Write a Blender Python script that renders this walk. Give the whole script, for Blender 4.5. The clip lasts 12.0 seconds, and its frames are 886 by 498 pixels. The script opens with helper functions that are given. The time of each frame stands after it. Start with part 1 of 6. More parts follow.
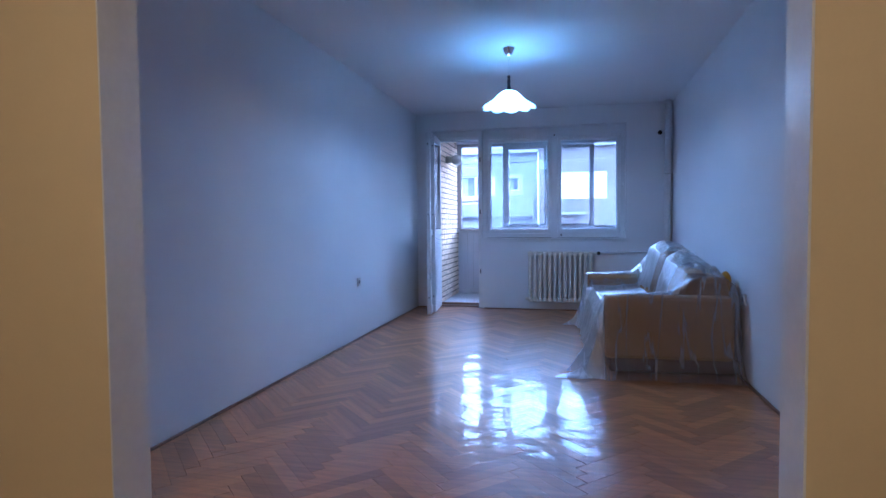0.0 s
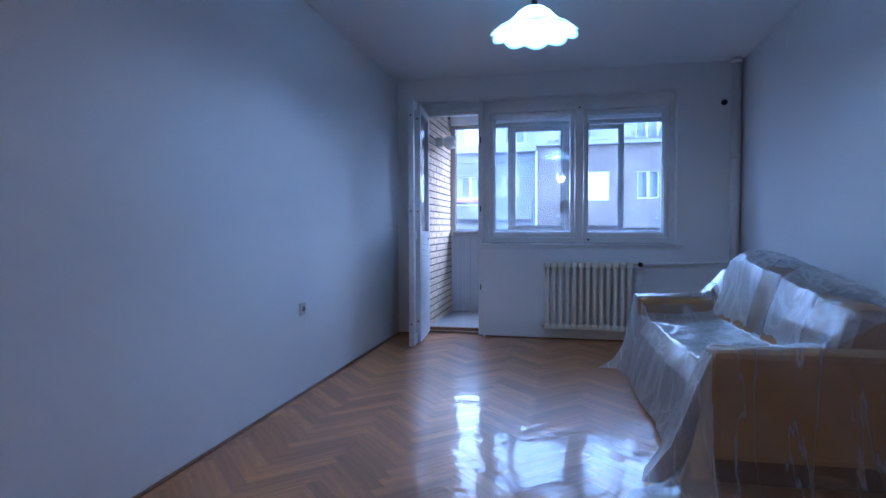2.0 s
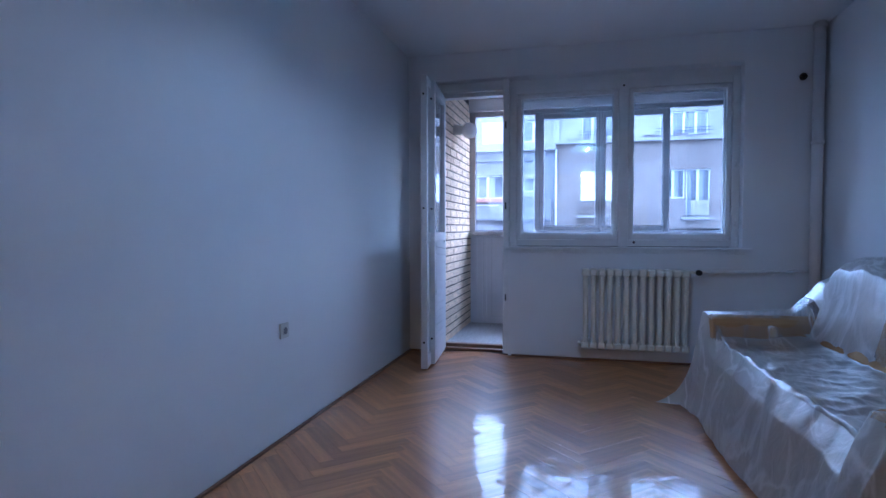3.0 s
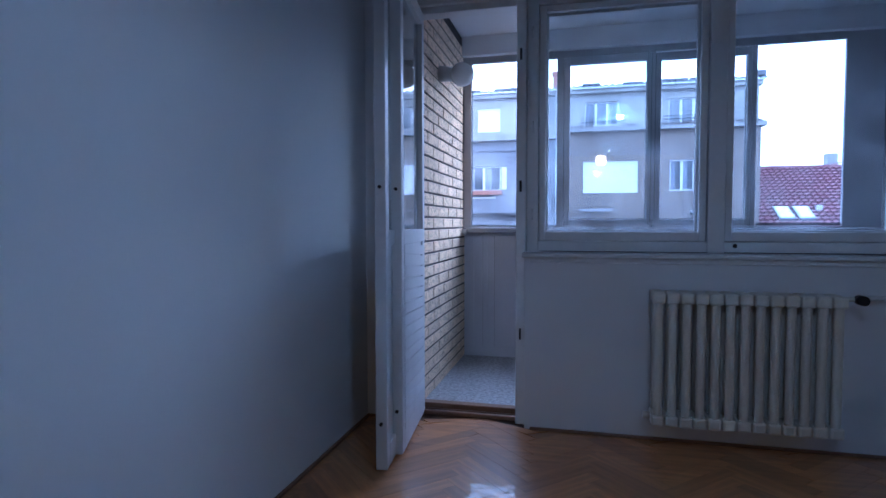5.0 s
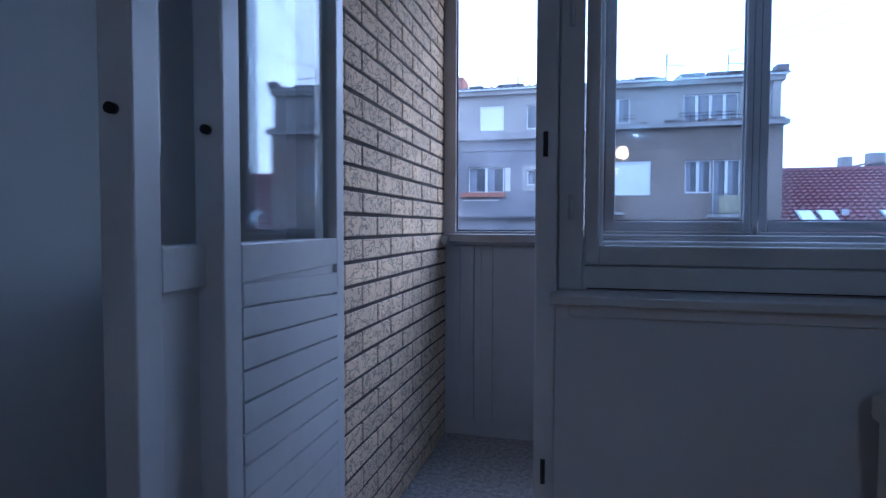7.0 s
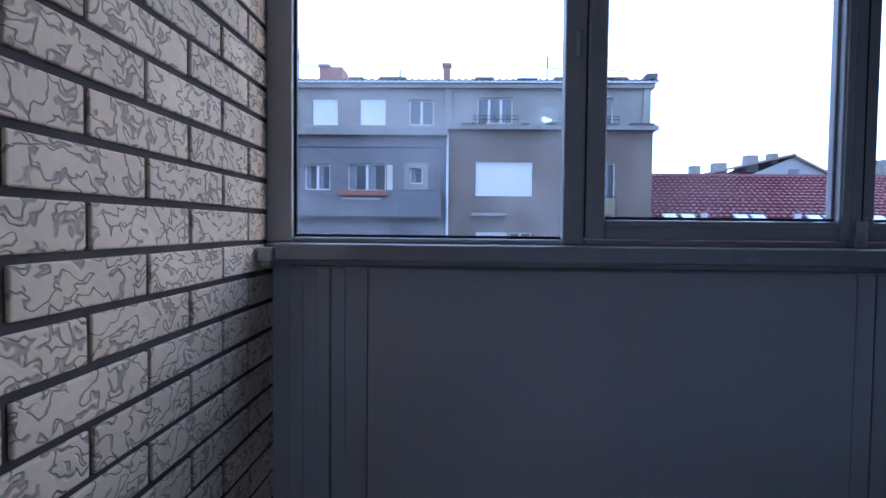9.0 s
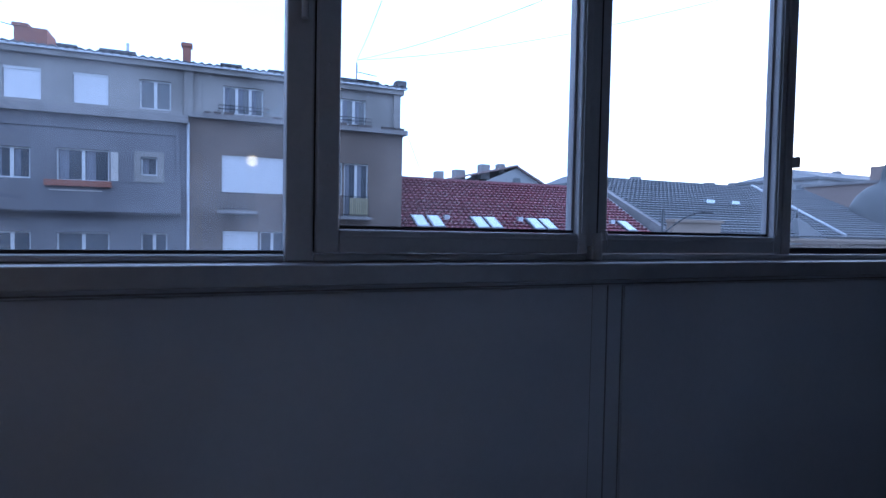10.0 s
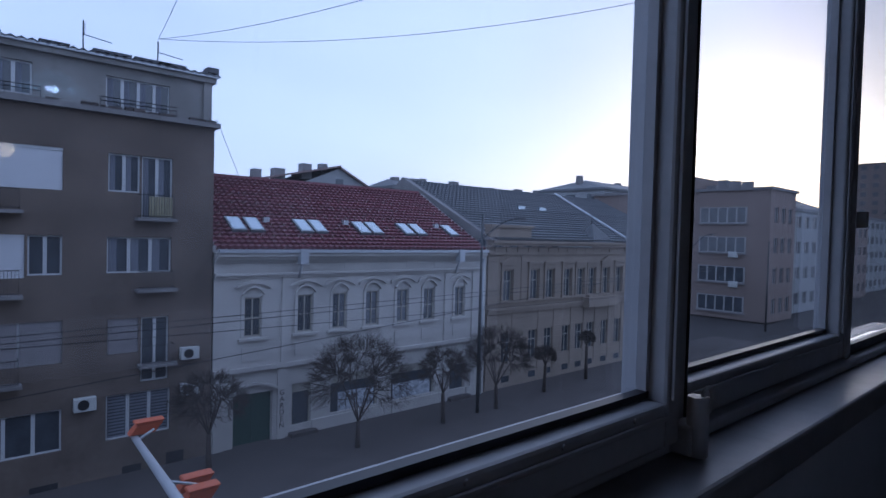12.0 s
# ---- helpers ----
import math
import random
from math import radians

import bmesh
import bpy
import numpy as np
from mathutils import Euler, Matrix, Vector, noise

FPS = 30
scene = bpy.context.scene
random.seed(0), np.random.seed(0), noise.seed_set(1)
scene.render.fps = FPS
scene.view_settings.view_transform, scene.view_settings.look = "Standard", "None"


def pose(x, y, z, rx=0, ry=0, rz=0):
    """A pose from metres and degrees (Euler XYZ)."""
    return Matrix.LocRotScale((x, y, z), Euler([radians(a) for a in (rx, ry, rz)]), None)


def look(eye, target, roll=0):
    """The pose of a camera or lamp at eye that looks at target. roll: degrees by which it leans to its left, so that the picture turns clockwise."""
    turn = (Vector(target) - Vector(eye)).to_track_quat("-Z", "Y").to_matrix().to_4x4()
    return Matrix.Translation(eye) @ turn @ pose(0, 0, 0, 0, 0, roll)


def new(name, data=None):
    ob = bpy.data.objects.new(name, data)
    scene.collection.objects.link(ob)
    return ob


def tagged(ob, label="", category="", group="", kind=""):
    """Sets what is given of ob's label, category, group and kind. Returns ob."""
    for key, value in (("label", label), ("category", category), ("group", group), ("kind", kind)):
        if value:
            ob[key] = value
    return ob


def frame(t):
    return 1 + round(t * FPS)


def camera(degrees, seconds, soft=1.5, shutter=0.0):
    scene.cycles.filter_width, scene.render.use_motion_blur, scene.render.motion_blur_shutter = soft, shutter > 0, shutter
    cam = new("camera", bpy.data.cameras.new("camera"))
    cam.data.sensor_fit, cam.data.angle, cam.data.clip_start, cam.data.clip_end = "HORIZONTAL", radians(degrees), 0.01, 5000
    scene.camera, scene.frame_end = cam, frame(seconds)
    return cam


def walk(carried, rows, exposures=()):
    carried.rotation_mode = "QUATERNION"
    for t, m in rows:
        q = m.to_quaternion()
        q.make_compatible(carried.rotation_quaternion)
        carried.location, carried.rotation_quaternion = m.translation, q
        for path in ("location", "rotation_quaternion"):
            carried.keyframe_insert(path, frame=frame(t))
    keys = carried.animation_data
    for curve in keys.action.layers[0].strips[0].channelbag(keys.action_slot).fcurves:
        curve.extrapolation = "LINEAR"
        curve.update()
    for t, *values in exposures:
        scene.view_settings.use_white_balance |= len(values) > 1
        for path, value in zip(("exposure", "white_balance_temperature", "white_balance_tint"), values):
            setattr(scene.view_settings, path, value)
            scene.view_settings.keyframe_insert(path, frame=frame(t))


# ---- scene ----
cam = camera(76.4, 12.0)
PATH = [
    (0, (1.836, 4.73, 1.134), (1.382, 6.676, 1.047), -0.5),
    (0.5, (1.742, 5.215, 1.124), (1.308, 7.166, 1.043), -0.4),
    (1, (1.637, 5.695, 1.124), (1.197, 7.645, 1.042), -0.2),
    (1.5, (1.554, 6.126, 1.121), (1.129, 8.079, 1.037), -0.2),
    (2, (1.467, 6.537, 1.109), (1.036, 8.488, 1.033), -0.2),
    (2.5, (1.364, 6.947, 1.112), (0.898, 8.891, 1.041), -0.1),
    (3, (1.267, 7.344, 1.104), (0.781, 9.282, 1.031), -0.1),
    (3.5, (1.184, 7.771, 1.107), (0.673, 9.704, 1.031), 0.0),
    (3.7, (1.154, 7.952, 1.106), (0.637, 9.882, 1.027), -0.0),
    (5.3, (0.885, 9.452, 1.104), (0.42, 11.395, 1.01), -0.1),
    (5.5, (0.881, 9.604, 1.1), (0.398, 11.543, 1.018), -0.2),
    (6, (0.833, 10.046, 1.088), (0.37, 11.989, 1.01), -0.1),
    (6.5, (0.774, 10.445, 1.098), (0.306, 12.388, 1.02), 0.0),
    (6.7, (0.74, 10.618, 1.1), (0.26, 12.559, 1.02), 0.1),
    (8.3, (0.486, 11.86, 1.108), (0.006, 13.8, 1.028), 0.3),
    (8.5, (0.464, 12.005, 1.109), (0.035, 13.957, 1.031), 0.3),
    (9, (0.488, 12.265, 1.106), (0.421, 14.262, 1.029), 0.6),
    (9.5, (0.519, 12.398, 1.12), (0.835, 14.371, 1.045), 0.8),
    (9.7, (0.546, 12.46, 1.124), (1.03, 14.396, 1.05), 0.9),
    (10, (0.602, 12.563, 1.131), (1.369, 14.409, 1.063), 1.1),
    (10.5, (0.687, 12.748, 1.15), (1.865, 14.363, 1.092), 1.5),
    (11, (0.797, 12.945, 1.195), (2.052, 14.5, 1.136), 1.4),
    (11.5, (0.817, 13.14, 1.246), (2.097, 14.675, 1.185), 1.4),
    (12, (0.846, 13.362, 1.292), (2.146, 14.881, 1.241), 1.5),
]
EXPOSURES = [(0, 2.56, 4300, 19), (1.5, 2.27, 4400, 17), (2.5, 2.08, 4550, 18), (3.7, 1.87, 4700, 19), (5.5, 1.12, 4600, 17), (6.5, 0.68, 4650, 17), (8.5, 0.15, 5000, 15), (9.5, -0.1, 4750, 15), (10.5, -0.8, 4850, 17), (12, -1.62, 5100, 19)]
walk(cam, [(t, look(eye, target, roll)) for t, eye, target, roll in PATH], EXPOSURES)

SUN_EL, SUN_AZ = radians(7), radians(72)
SKY, CLOUD, BULB, HALL = 0.14, 3.0, 3.4, 8.5

# ---- world, sun, lamps ----
def make_world():
    w = bpy.data.worlds.new("sky")
    scene.world = w
    w.use_nodes = True
    nt = w.node_tree
    nt.nodes.clear()
    out = nt.nodes.new("ShaderNodeOutputWorld")
    add = nt.nodes.new("ShaderNodeAddShader")
    b1 = nt.nodes.new("ShaderNodeBackground")
    b2 = nt.nodes.new("ShaderNodeBackground")
    sky = nt.nodes.new("ShaderNodeTexSky")
    sky.sky_type = "NISHITA"
    sky.sun_disc = False
    sky.sun_elevation = SUN_EL
    sky.sun_rotation = SUN_AZ
    sky.dust_density = 3.0
    sky.air_density = 1.0
    nt.links.new(sky.outputs[0], b1.inputs[0])
    b1.inputs[1].default_value = SKY
    tc = nt.nodes.new("ShaderNodeTexCoord")
    mp = nt.nodes.new("ShaderNodeMapping")
    mp.inputs["Scale"].default_value = (1.0, 1.0, 3.0)
    ns = nt.nodes.new("ShaderNodeTexNoise")
    ns.inputs["Scale"].default_value = 1.6
    ns.inputs["Detail"].default_value = 5
    cr = nt.nodes.new("ShaderNodeValToRGB")
    cr.color_ramp.elements[0].position, cr.color_ramp.elements[0].color = 0.3, (0.56, 0.63, 0.80, 1)
    cr.color_ramp.elements[1].position, cr.color_ramp.elements[1].color = 0.7, (0.78, 0.83, 0.92, 1)
    nt.links.new(tc.outputs["Generated"], mp.inputs[0])
    nt.links.new(mp.outputs[0], ns.inputs["Vector"])
    nt.links.new(ns.outputs[0], cr.inputs[0])
    nt.links.new(cr.outputs[0], b2.inputs[0])
    b2.inputs[1].default_value = CLOUD
    nt.links.new(b1.outputs[0], add.inputs[0])
    nt.links.new(b2.outputs[0], add.inputs[1])
    nt.links.new(add.outputs[0], out.inputs[0])


make_world()
sun = new("sun", bpy.data.lights.new("sun", "SUN"))
sun.data.energy, sun.data.angle, sun.data.color = 0.5, radians(15), (1.0, 0.93, 0.84)
sun.matrix_world = look((math.sin(SUN_AZ) * 50, math.cos(SUN_AZ) * 50, 50 * math.tan(SUN_EL)), (0, 0, 0))
bulb = new("bulb_light", bpy.data.lights.new("bulb_light", "POINT"))
bulb.data.energy, bulb.data.color, bulb.data.shadow_soft_size = BULB, (0.72, 0.86, 1.0), 0.04
bulb.location = (1.29, 9.6, 2.17)
hall_light = new("hall_light", bpy.data.lights.new("hall_light", "POINT"))
hall_light.data.energy, hall_light.data.color, hall_light.data.shadow_soft_size = HALL, (1.0, 0.66, 0.3), 0.1
hall_light.location = (1.3, 4.2, 2.3)


# ---- materials ----
def mat(name, color, rough=0.6, metal=0.0, vary=0.12, scale=6.0, bump=0.1, fine=60.0, bdist=0.002,
        coat=0.0, island=0.0, objrand=0.0, stretch=(1, 1, 1), spec=0.5):
    m = bpy.data.materials.new(name)
    m.use_nodes = True
    nt = m.node_tree
    b = nt.nodes["Principled BSDF"]
    b.inputs["Roughness"].default_value = rough
    b.inputs["Metallic"].default_value = metal
    b.inputs["Coat Weight"].default_value = coat
    b.inputs["Coat Roughness"].default_value = 0.08
    b.inputs["Specular IOR Level"].default_value = spec
    tc = nt.nodes.new("ShaderNodeTexCoord")
    mp = nt.nodes.new("ShaderNodeMapping")
    mp.inputs["Scale"].default_value = stretch
    nt.links.new(tc.outputs["Object"], mp.inputs[0])
    n1 = nt.nodes.new("ShaderNodeTexNoise")
    n1.inputs["Scale"].default_value = scale
    n1.inputs["Detail"].default_value = 4
    n2 = nt.nodes.new("ShaderNodeTexNoise")
    n2.inputs["Scale"].default_value = fine
    n2.inputs["Detail"].default_value = 3
    nt.links.new(mp.outputs[0], n1.inputs["Vector"])
    nt.links.new(mp.outputs[0], n2.inputs["Vector"])
    mix = nt.nodes.new("ShaderNodeMath")
    mix.operation = "MULTIPLY_ADD"
    nt.links.new(n2.outputs[0], mix.inputs[0])
    mix.inputs[1].default_value = 0.35
    nt.links.new(n1.outputs[0], mix.inputs[2])
    rng = nt.nodes.new("ShaderNodeMapRange")
    rng.inputs["From Min"].default_value, rng.inputs["From Max"].default_value = 0.35, 1.0
    rng.inputs["To Min"].default_value, rng.inputs["To Max"].default_value = 1 - vary, 1 + vary
    nt.links.new(mix.outputs[0], rng.inputs[0])
    last = rng.outputs[0]
    for amount, src in ((island, "island"), (objrand, "object")):
        if amount:
            nd = nt.nodes.new("ShaderNodeNewGeometry" if src == "island" else "ShaderNodeObjectInfo")
            o = nd.outputs["Random Per Island" if src == "island" else "Random"]
            r2 = nt.nodes.new("ShaderNodeMapRange")
            r2.inputs["To Min"].default_value, r2.inputs["To Max"].default_value = 1 - amount, 1 + amount
            nt.links.new(o, r2.inputs[0])
            mm = nt.nodes.new("ShaderNodeMath")
            mm.operation = "MULTIPLY"
            nt.links.new(last, mm.inputs[0])
            nt.links.new(r2.outputs[0], mm.inputs[1])
            last = mm.outputs[0]
    vm = nt.nodes.new("ShaderNodeVectorMath")
    vm.operation = "SCALE"
    vm.inputs[0].default_value = color
    nt.links.new(last, vm.inputs["Scale"])
    nt.links.new(vm.outputs[0], b.inputs["Base Color"])
    if bump:
        bp = nt.nodes.new("ShaderNodeBump")
        bp.inputs["Strength"].default_value = bump
        bp.inputs["Distance"].default_value = bdist
        nt.links.new(mix.outputs[0], bp.inputs["Height"])
        nt.links.new(bp.outputs[0], b.inputs["Normal"])
    return m


def glass_mat(name, tint=(0.96, 0.985, 1.0), gloss=1.0, haze=0.0):
    m = bpy.data.materials.new(name)
    m.use_nodes = True
    nt = m.node_tree
    nt.nodes.clear()
    out = nt.nodes.new("ShaderNodeOutputMaterial")
    tr = nt.nodes.new("ShaderNodeBsdfTransparent")
    tr.inputs[0].default_value = (*tint, 1)
    gl = nt.nodes.new("ShaderNodeBsdfGlossy")
    gl.inputs["Roughness"].default_value = 0.02
    lw = nt.nodes.new("ShaderNodeLayerWeight")
    lw.inputs[0].default_value = 0.5
    pw = nt.nodes.new("ShaderNodeMath")
    pw.operation = "POWER"
    pw.inputs[1].default_value = 4.0
    ma = nt.nodes.new("ShaderNodeMath")
    ma.operation = "MULTIPLY_ADD"
    ma.inputs[1].default_value = 0.8
    ma.inputs[2].default_value = 0.035
    nt.links.new(lw.outputs["Facing"], pw.inputs[0])
    nt.links.new(pw.outputs[0], ma.inputs[0])
    mx = nt.nodes.new("ShaderNodeMixShader")
    nt.links.new(ma.outputs[0], mx.inputs[0])
    nt.links.new(tr.outputs[0], mx.inputs[1])
    nt.links.new(gl.outputs[0], mx.inputs[2])
    last = mx.outputs[0]
    if haze:
        df = nt.nodes.new("ShaderNodeBsdfTranslucent")
        df.inputs[0].default_value = (0.75, 0.80, 0.88, 1)
        tc = nt.nodes.new("ShaderNodeTexCoord")
        ns = nt.nodes.new("ShaderNodeTexNoise")
        ns.inputs["Scale"].default_value = 5
        mr = nt.nodes.new("ShaderNodeMapRange")
        mr.inputs["From Min"].default_value, mr.inputs["From Max"].default_value = 0.35, 0.8
        mr.inputs["To Min"].default_value, mr.inputs["To Max"].default_value = 0.0, haze
        nt.links.new(tc.outputs["Object"], ns.inputs["Vector"])
        nt.links.new(ns.outputs[0], mr.inputs[0])
        m2 = nt.nodes.new("ShaderNodeMixShader")
        nt.links.new(mr.outputs[0], m2.inputs[0])
        nt.links.new(last, m2.inputs[1])
        nt.links.new(df.outputs[0], m2.inputs[2])
        last = m2.outputs[0]
    nt.links.new(last, out.inputs[0])
    return m


WALL = mat("white_wall_paint", (0.74, 0.75, 0.77), 0.75, vary=0.03, scale=1.2, bump=0.15, fine=120, bdist=0.001)
CEIL = mat("white_ceiling_paint", (0.76, 0.77, 0.79), 0.8, vary=0.03, scale=1.0, bump=0.1, fine=90, bdist=0.001)
HALLW = mat("yellow_hall_paint", (0.72, 0.60, 0.36), 0.7, vary=0.04, scale=1.5, bump=0.1, fine=90, bdist=0.001)
FRAME = mat("white_enamel_wood", (0.72, 0.73, 0.74), 0.38, vary=0.07, scale=5, bump=0.2, fine=40, bdist=0.002)
DOORP = mat("white_painted_door", (0.66, 0.67, 0.69), 0.35, vary=0.08, scale=4, bump=0.2, fine=30, bdist=0.002)
DARK = mat("dark_gap", (0.03, 0.03, 0.035), 0.8, vary=0.2)
IRON = mat("black_iron", (0.02, 0.02, 0.025), 0.45, metal=0.3, vary=0.2)
CREAM = mat("cream_radiator_enamel", (0.72, 0.69, 0.60), 0.35, vary=0.05, scale=8, bump=0.1)
ALU = mat("grey_metal_frame", (0.39, 0.39, 0.41), 0.45, metal=0.1, vary=0.16, scale=5, bump=0.15, fine=80, bdist=0.001)
CAPM = mat("worn_bright_metal", (0.36, 0.36, 0.38), 0.4, metal=0.3, vary=0.2, scale=7, bump=0.35, fine=50, bdist=0.002)
SEAM = mat("grey_seam", (0.27, 0.27, 0.29), 0.7, vary=0.2)
PANEL = mat("grey_metal_panel", (0.60, 0.61, 0.66), 0.72, metal=0.0, vary=0.08, scale=2.5, bump=0.1, fine=60, bdist=0.001)
CHROME = mat("chrome", (0.75, 0.75, 0.76), 0.15, metal=1.0, vary=0.05)
TERRAZZO = mat("terrazzo", (0.42, 0.42, 0.43), 0.55, vary=0.55, scale=45, bump=0.05, fine=90)
WOODTRIM = mat("brown_wood_trim", (0.22, 0.12, 0.07), 0.3, vary=0.25, scale=5, bump=0.2, coat=0.3)
OAK = mat("lacquered_oak", (0.50, 0.22, 0.075), 0.38, vary=0.32, scale=9, fine=70, bump=0.08, bdist=0.001,
          objrand=0.24, island=0.24, coat=0.55, stretch=(0.35, 4.0, 1))
SLAB = mat("dark_floor_seams", (0.13, 0.07, 0.04), 0.6, vary=0.2)
SOFA = mat("ochre_fabric", (0.34, 0.20, 0.085), 0.9, vary=0.12, scale=12, bump=0.5, fine=300, bdist=0.002)
SOFA_D = mat("brown_sofa_base", (0.10, 0.055, 0.045), 0.8, vary=0.15)
YELLOW = mat("yellow_foam", (0.50, 0.27, 0.03), 0.9, vary=0.1)
SOCKET = mat("grey_white_plastic", (0.60, 0.60, 0.58), 0.4, vary=0.03)
DARKWALL = mat("dark_rough_plaster", (0.055, 0.042, 0.038), 0.95, vary=0.35, scale=12, bump=1.0, fine=90, bdist=0.01)
BRICK = mat("cream_rustic_brick", (0.85, 0.68, 0.50), 0.85, vary=0.12, scale=8, bump=0.5, fine=60, bdist=0.004, objrand=0.10)
MORTAR = mat("dark_mortar", (0.07, 0.06, 0.055), 0.95, vary=0.3, scale=20)
# haze here puts the veiling glare over the view into the pane
GLASS = glass_mat("window_glass", haze=0.06)
GLASSD = glass_mat("dusty_balcony_glass", tint=(0.93, 0.96, 0.98), haze=0.09)
GLASSB = glass_mat("balcony_glass", tint=(0.93, 0.96, 0.98), haze=0.025)


def polish(m, scale, dist, strength):
    """A wavy lacquer coat."""
    nt = m.node_tree
    b = nt.nodes["Principled BSDF"]
    gm = nt.nodes.new("ShaderNodeNewGeometry")
    ns = nt.nodes.new("ShaderNodeTexNoise")
    ns.inputs["Scale"].default_value = scale
    ns.inputs["Detail"].default_value = 3
    nt.links.new(gm.outputs["Position"], ns.inputs["Vector"])
    bp = nt.nodes.new("ShaderNodeBump")
    bp.inputs["Strength"].default_value = strength
    bp.inputs["Distance"].default_value = dist
    nt.links.new(ns.outputs[0], bp.inputs["Height"])
    nt.links.new(bp.outputs[0], b.inputs["Coat Normal"])


polish(OAK, 4.5, 0.014, 0.55)


def groove_brick():
    nt = BRICK.node_tree
    b = nt.nodes["Principled BSDF"]
    tc = nt.nodes.new("ShaderNodeTexCoord")
    gm = nt.nodes.new("ShaderNodeNewGeometry")
    mp = nt.nodes.new("ShaderNodeMapping")
    mp.inputs["Rotation"].default_value = (radians(8), 0, 0)
    mp.inputs["Scale"].default_value = (17, 20, 40)
    bend = nt.nodes.new("ShaderNodeTexNoise")
    bend.inputs["Scale"].default_value = 17
    vm0 = nt.nodes.new("ShaderNodeVectorMath")
    vm0.operation = "MULTIPLY_ADD"
    vm0.inputs[1].default_value = (0.09, 0.09, 0.09)
    nt.links.new(gm.outputs["Position"], bend.inputs["Vector"])
    nt.links.new(bend.outputs["Color"], vm0.inputs[0])
    nt.links.new(gm.outputs["Position"], vm0.inputs[2])
    vo = nt.nodes.new("ShaderNodeTexNoise")
    vo.inputs["Scale"].default_value = 1.0
    vo.inputs["Detail"].default_value = 1.0
    nt.links.new(vm0.outputs[0], mp.inputs[0])
    nt.links.new(mp.outputs[0], vo.inputs["Vector"])
    # the same mask darkens the colour in the grooves, painting their shade
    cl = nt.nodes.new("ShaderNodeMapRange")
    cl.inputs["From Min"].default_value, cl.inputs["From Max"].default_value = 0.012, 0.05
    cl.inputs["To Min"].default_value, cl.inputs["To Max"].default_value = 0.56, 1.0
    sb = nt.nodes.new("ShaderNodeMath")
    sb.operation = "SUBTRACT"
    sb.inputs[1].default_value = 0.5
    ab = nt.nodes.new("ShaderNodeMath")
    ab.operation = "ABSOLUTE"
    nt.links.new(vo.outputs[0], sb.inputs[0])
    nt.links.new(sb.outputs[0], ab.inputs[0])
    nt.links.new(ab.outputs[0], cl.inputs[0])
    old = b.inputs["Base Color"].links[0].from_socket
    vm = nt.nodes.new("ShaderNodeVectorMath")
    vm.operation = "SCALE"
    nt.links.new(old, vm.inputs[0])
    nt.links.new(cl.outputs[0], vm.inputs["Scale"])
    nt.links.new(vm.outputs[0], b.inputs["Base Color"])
    bp = nt.nodes.new("ShaderNodeBump")
    bp.inputs["Strength"].default_value = 0.9
    bp.inputs["Distance"].default_value = 0.006
    nt.links.new(cl.outputs[0], bp.inputs["Height"])
    nt.links.new(b.inputs["Normal"].links[0].from_socket, bp.inputs["Normal"])
    nt.links.new(bp.outputs[0], b.inputs["Normal"])


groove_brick()


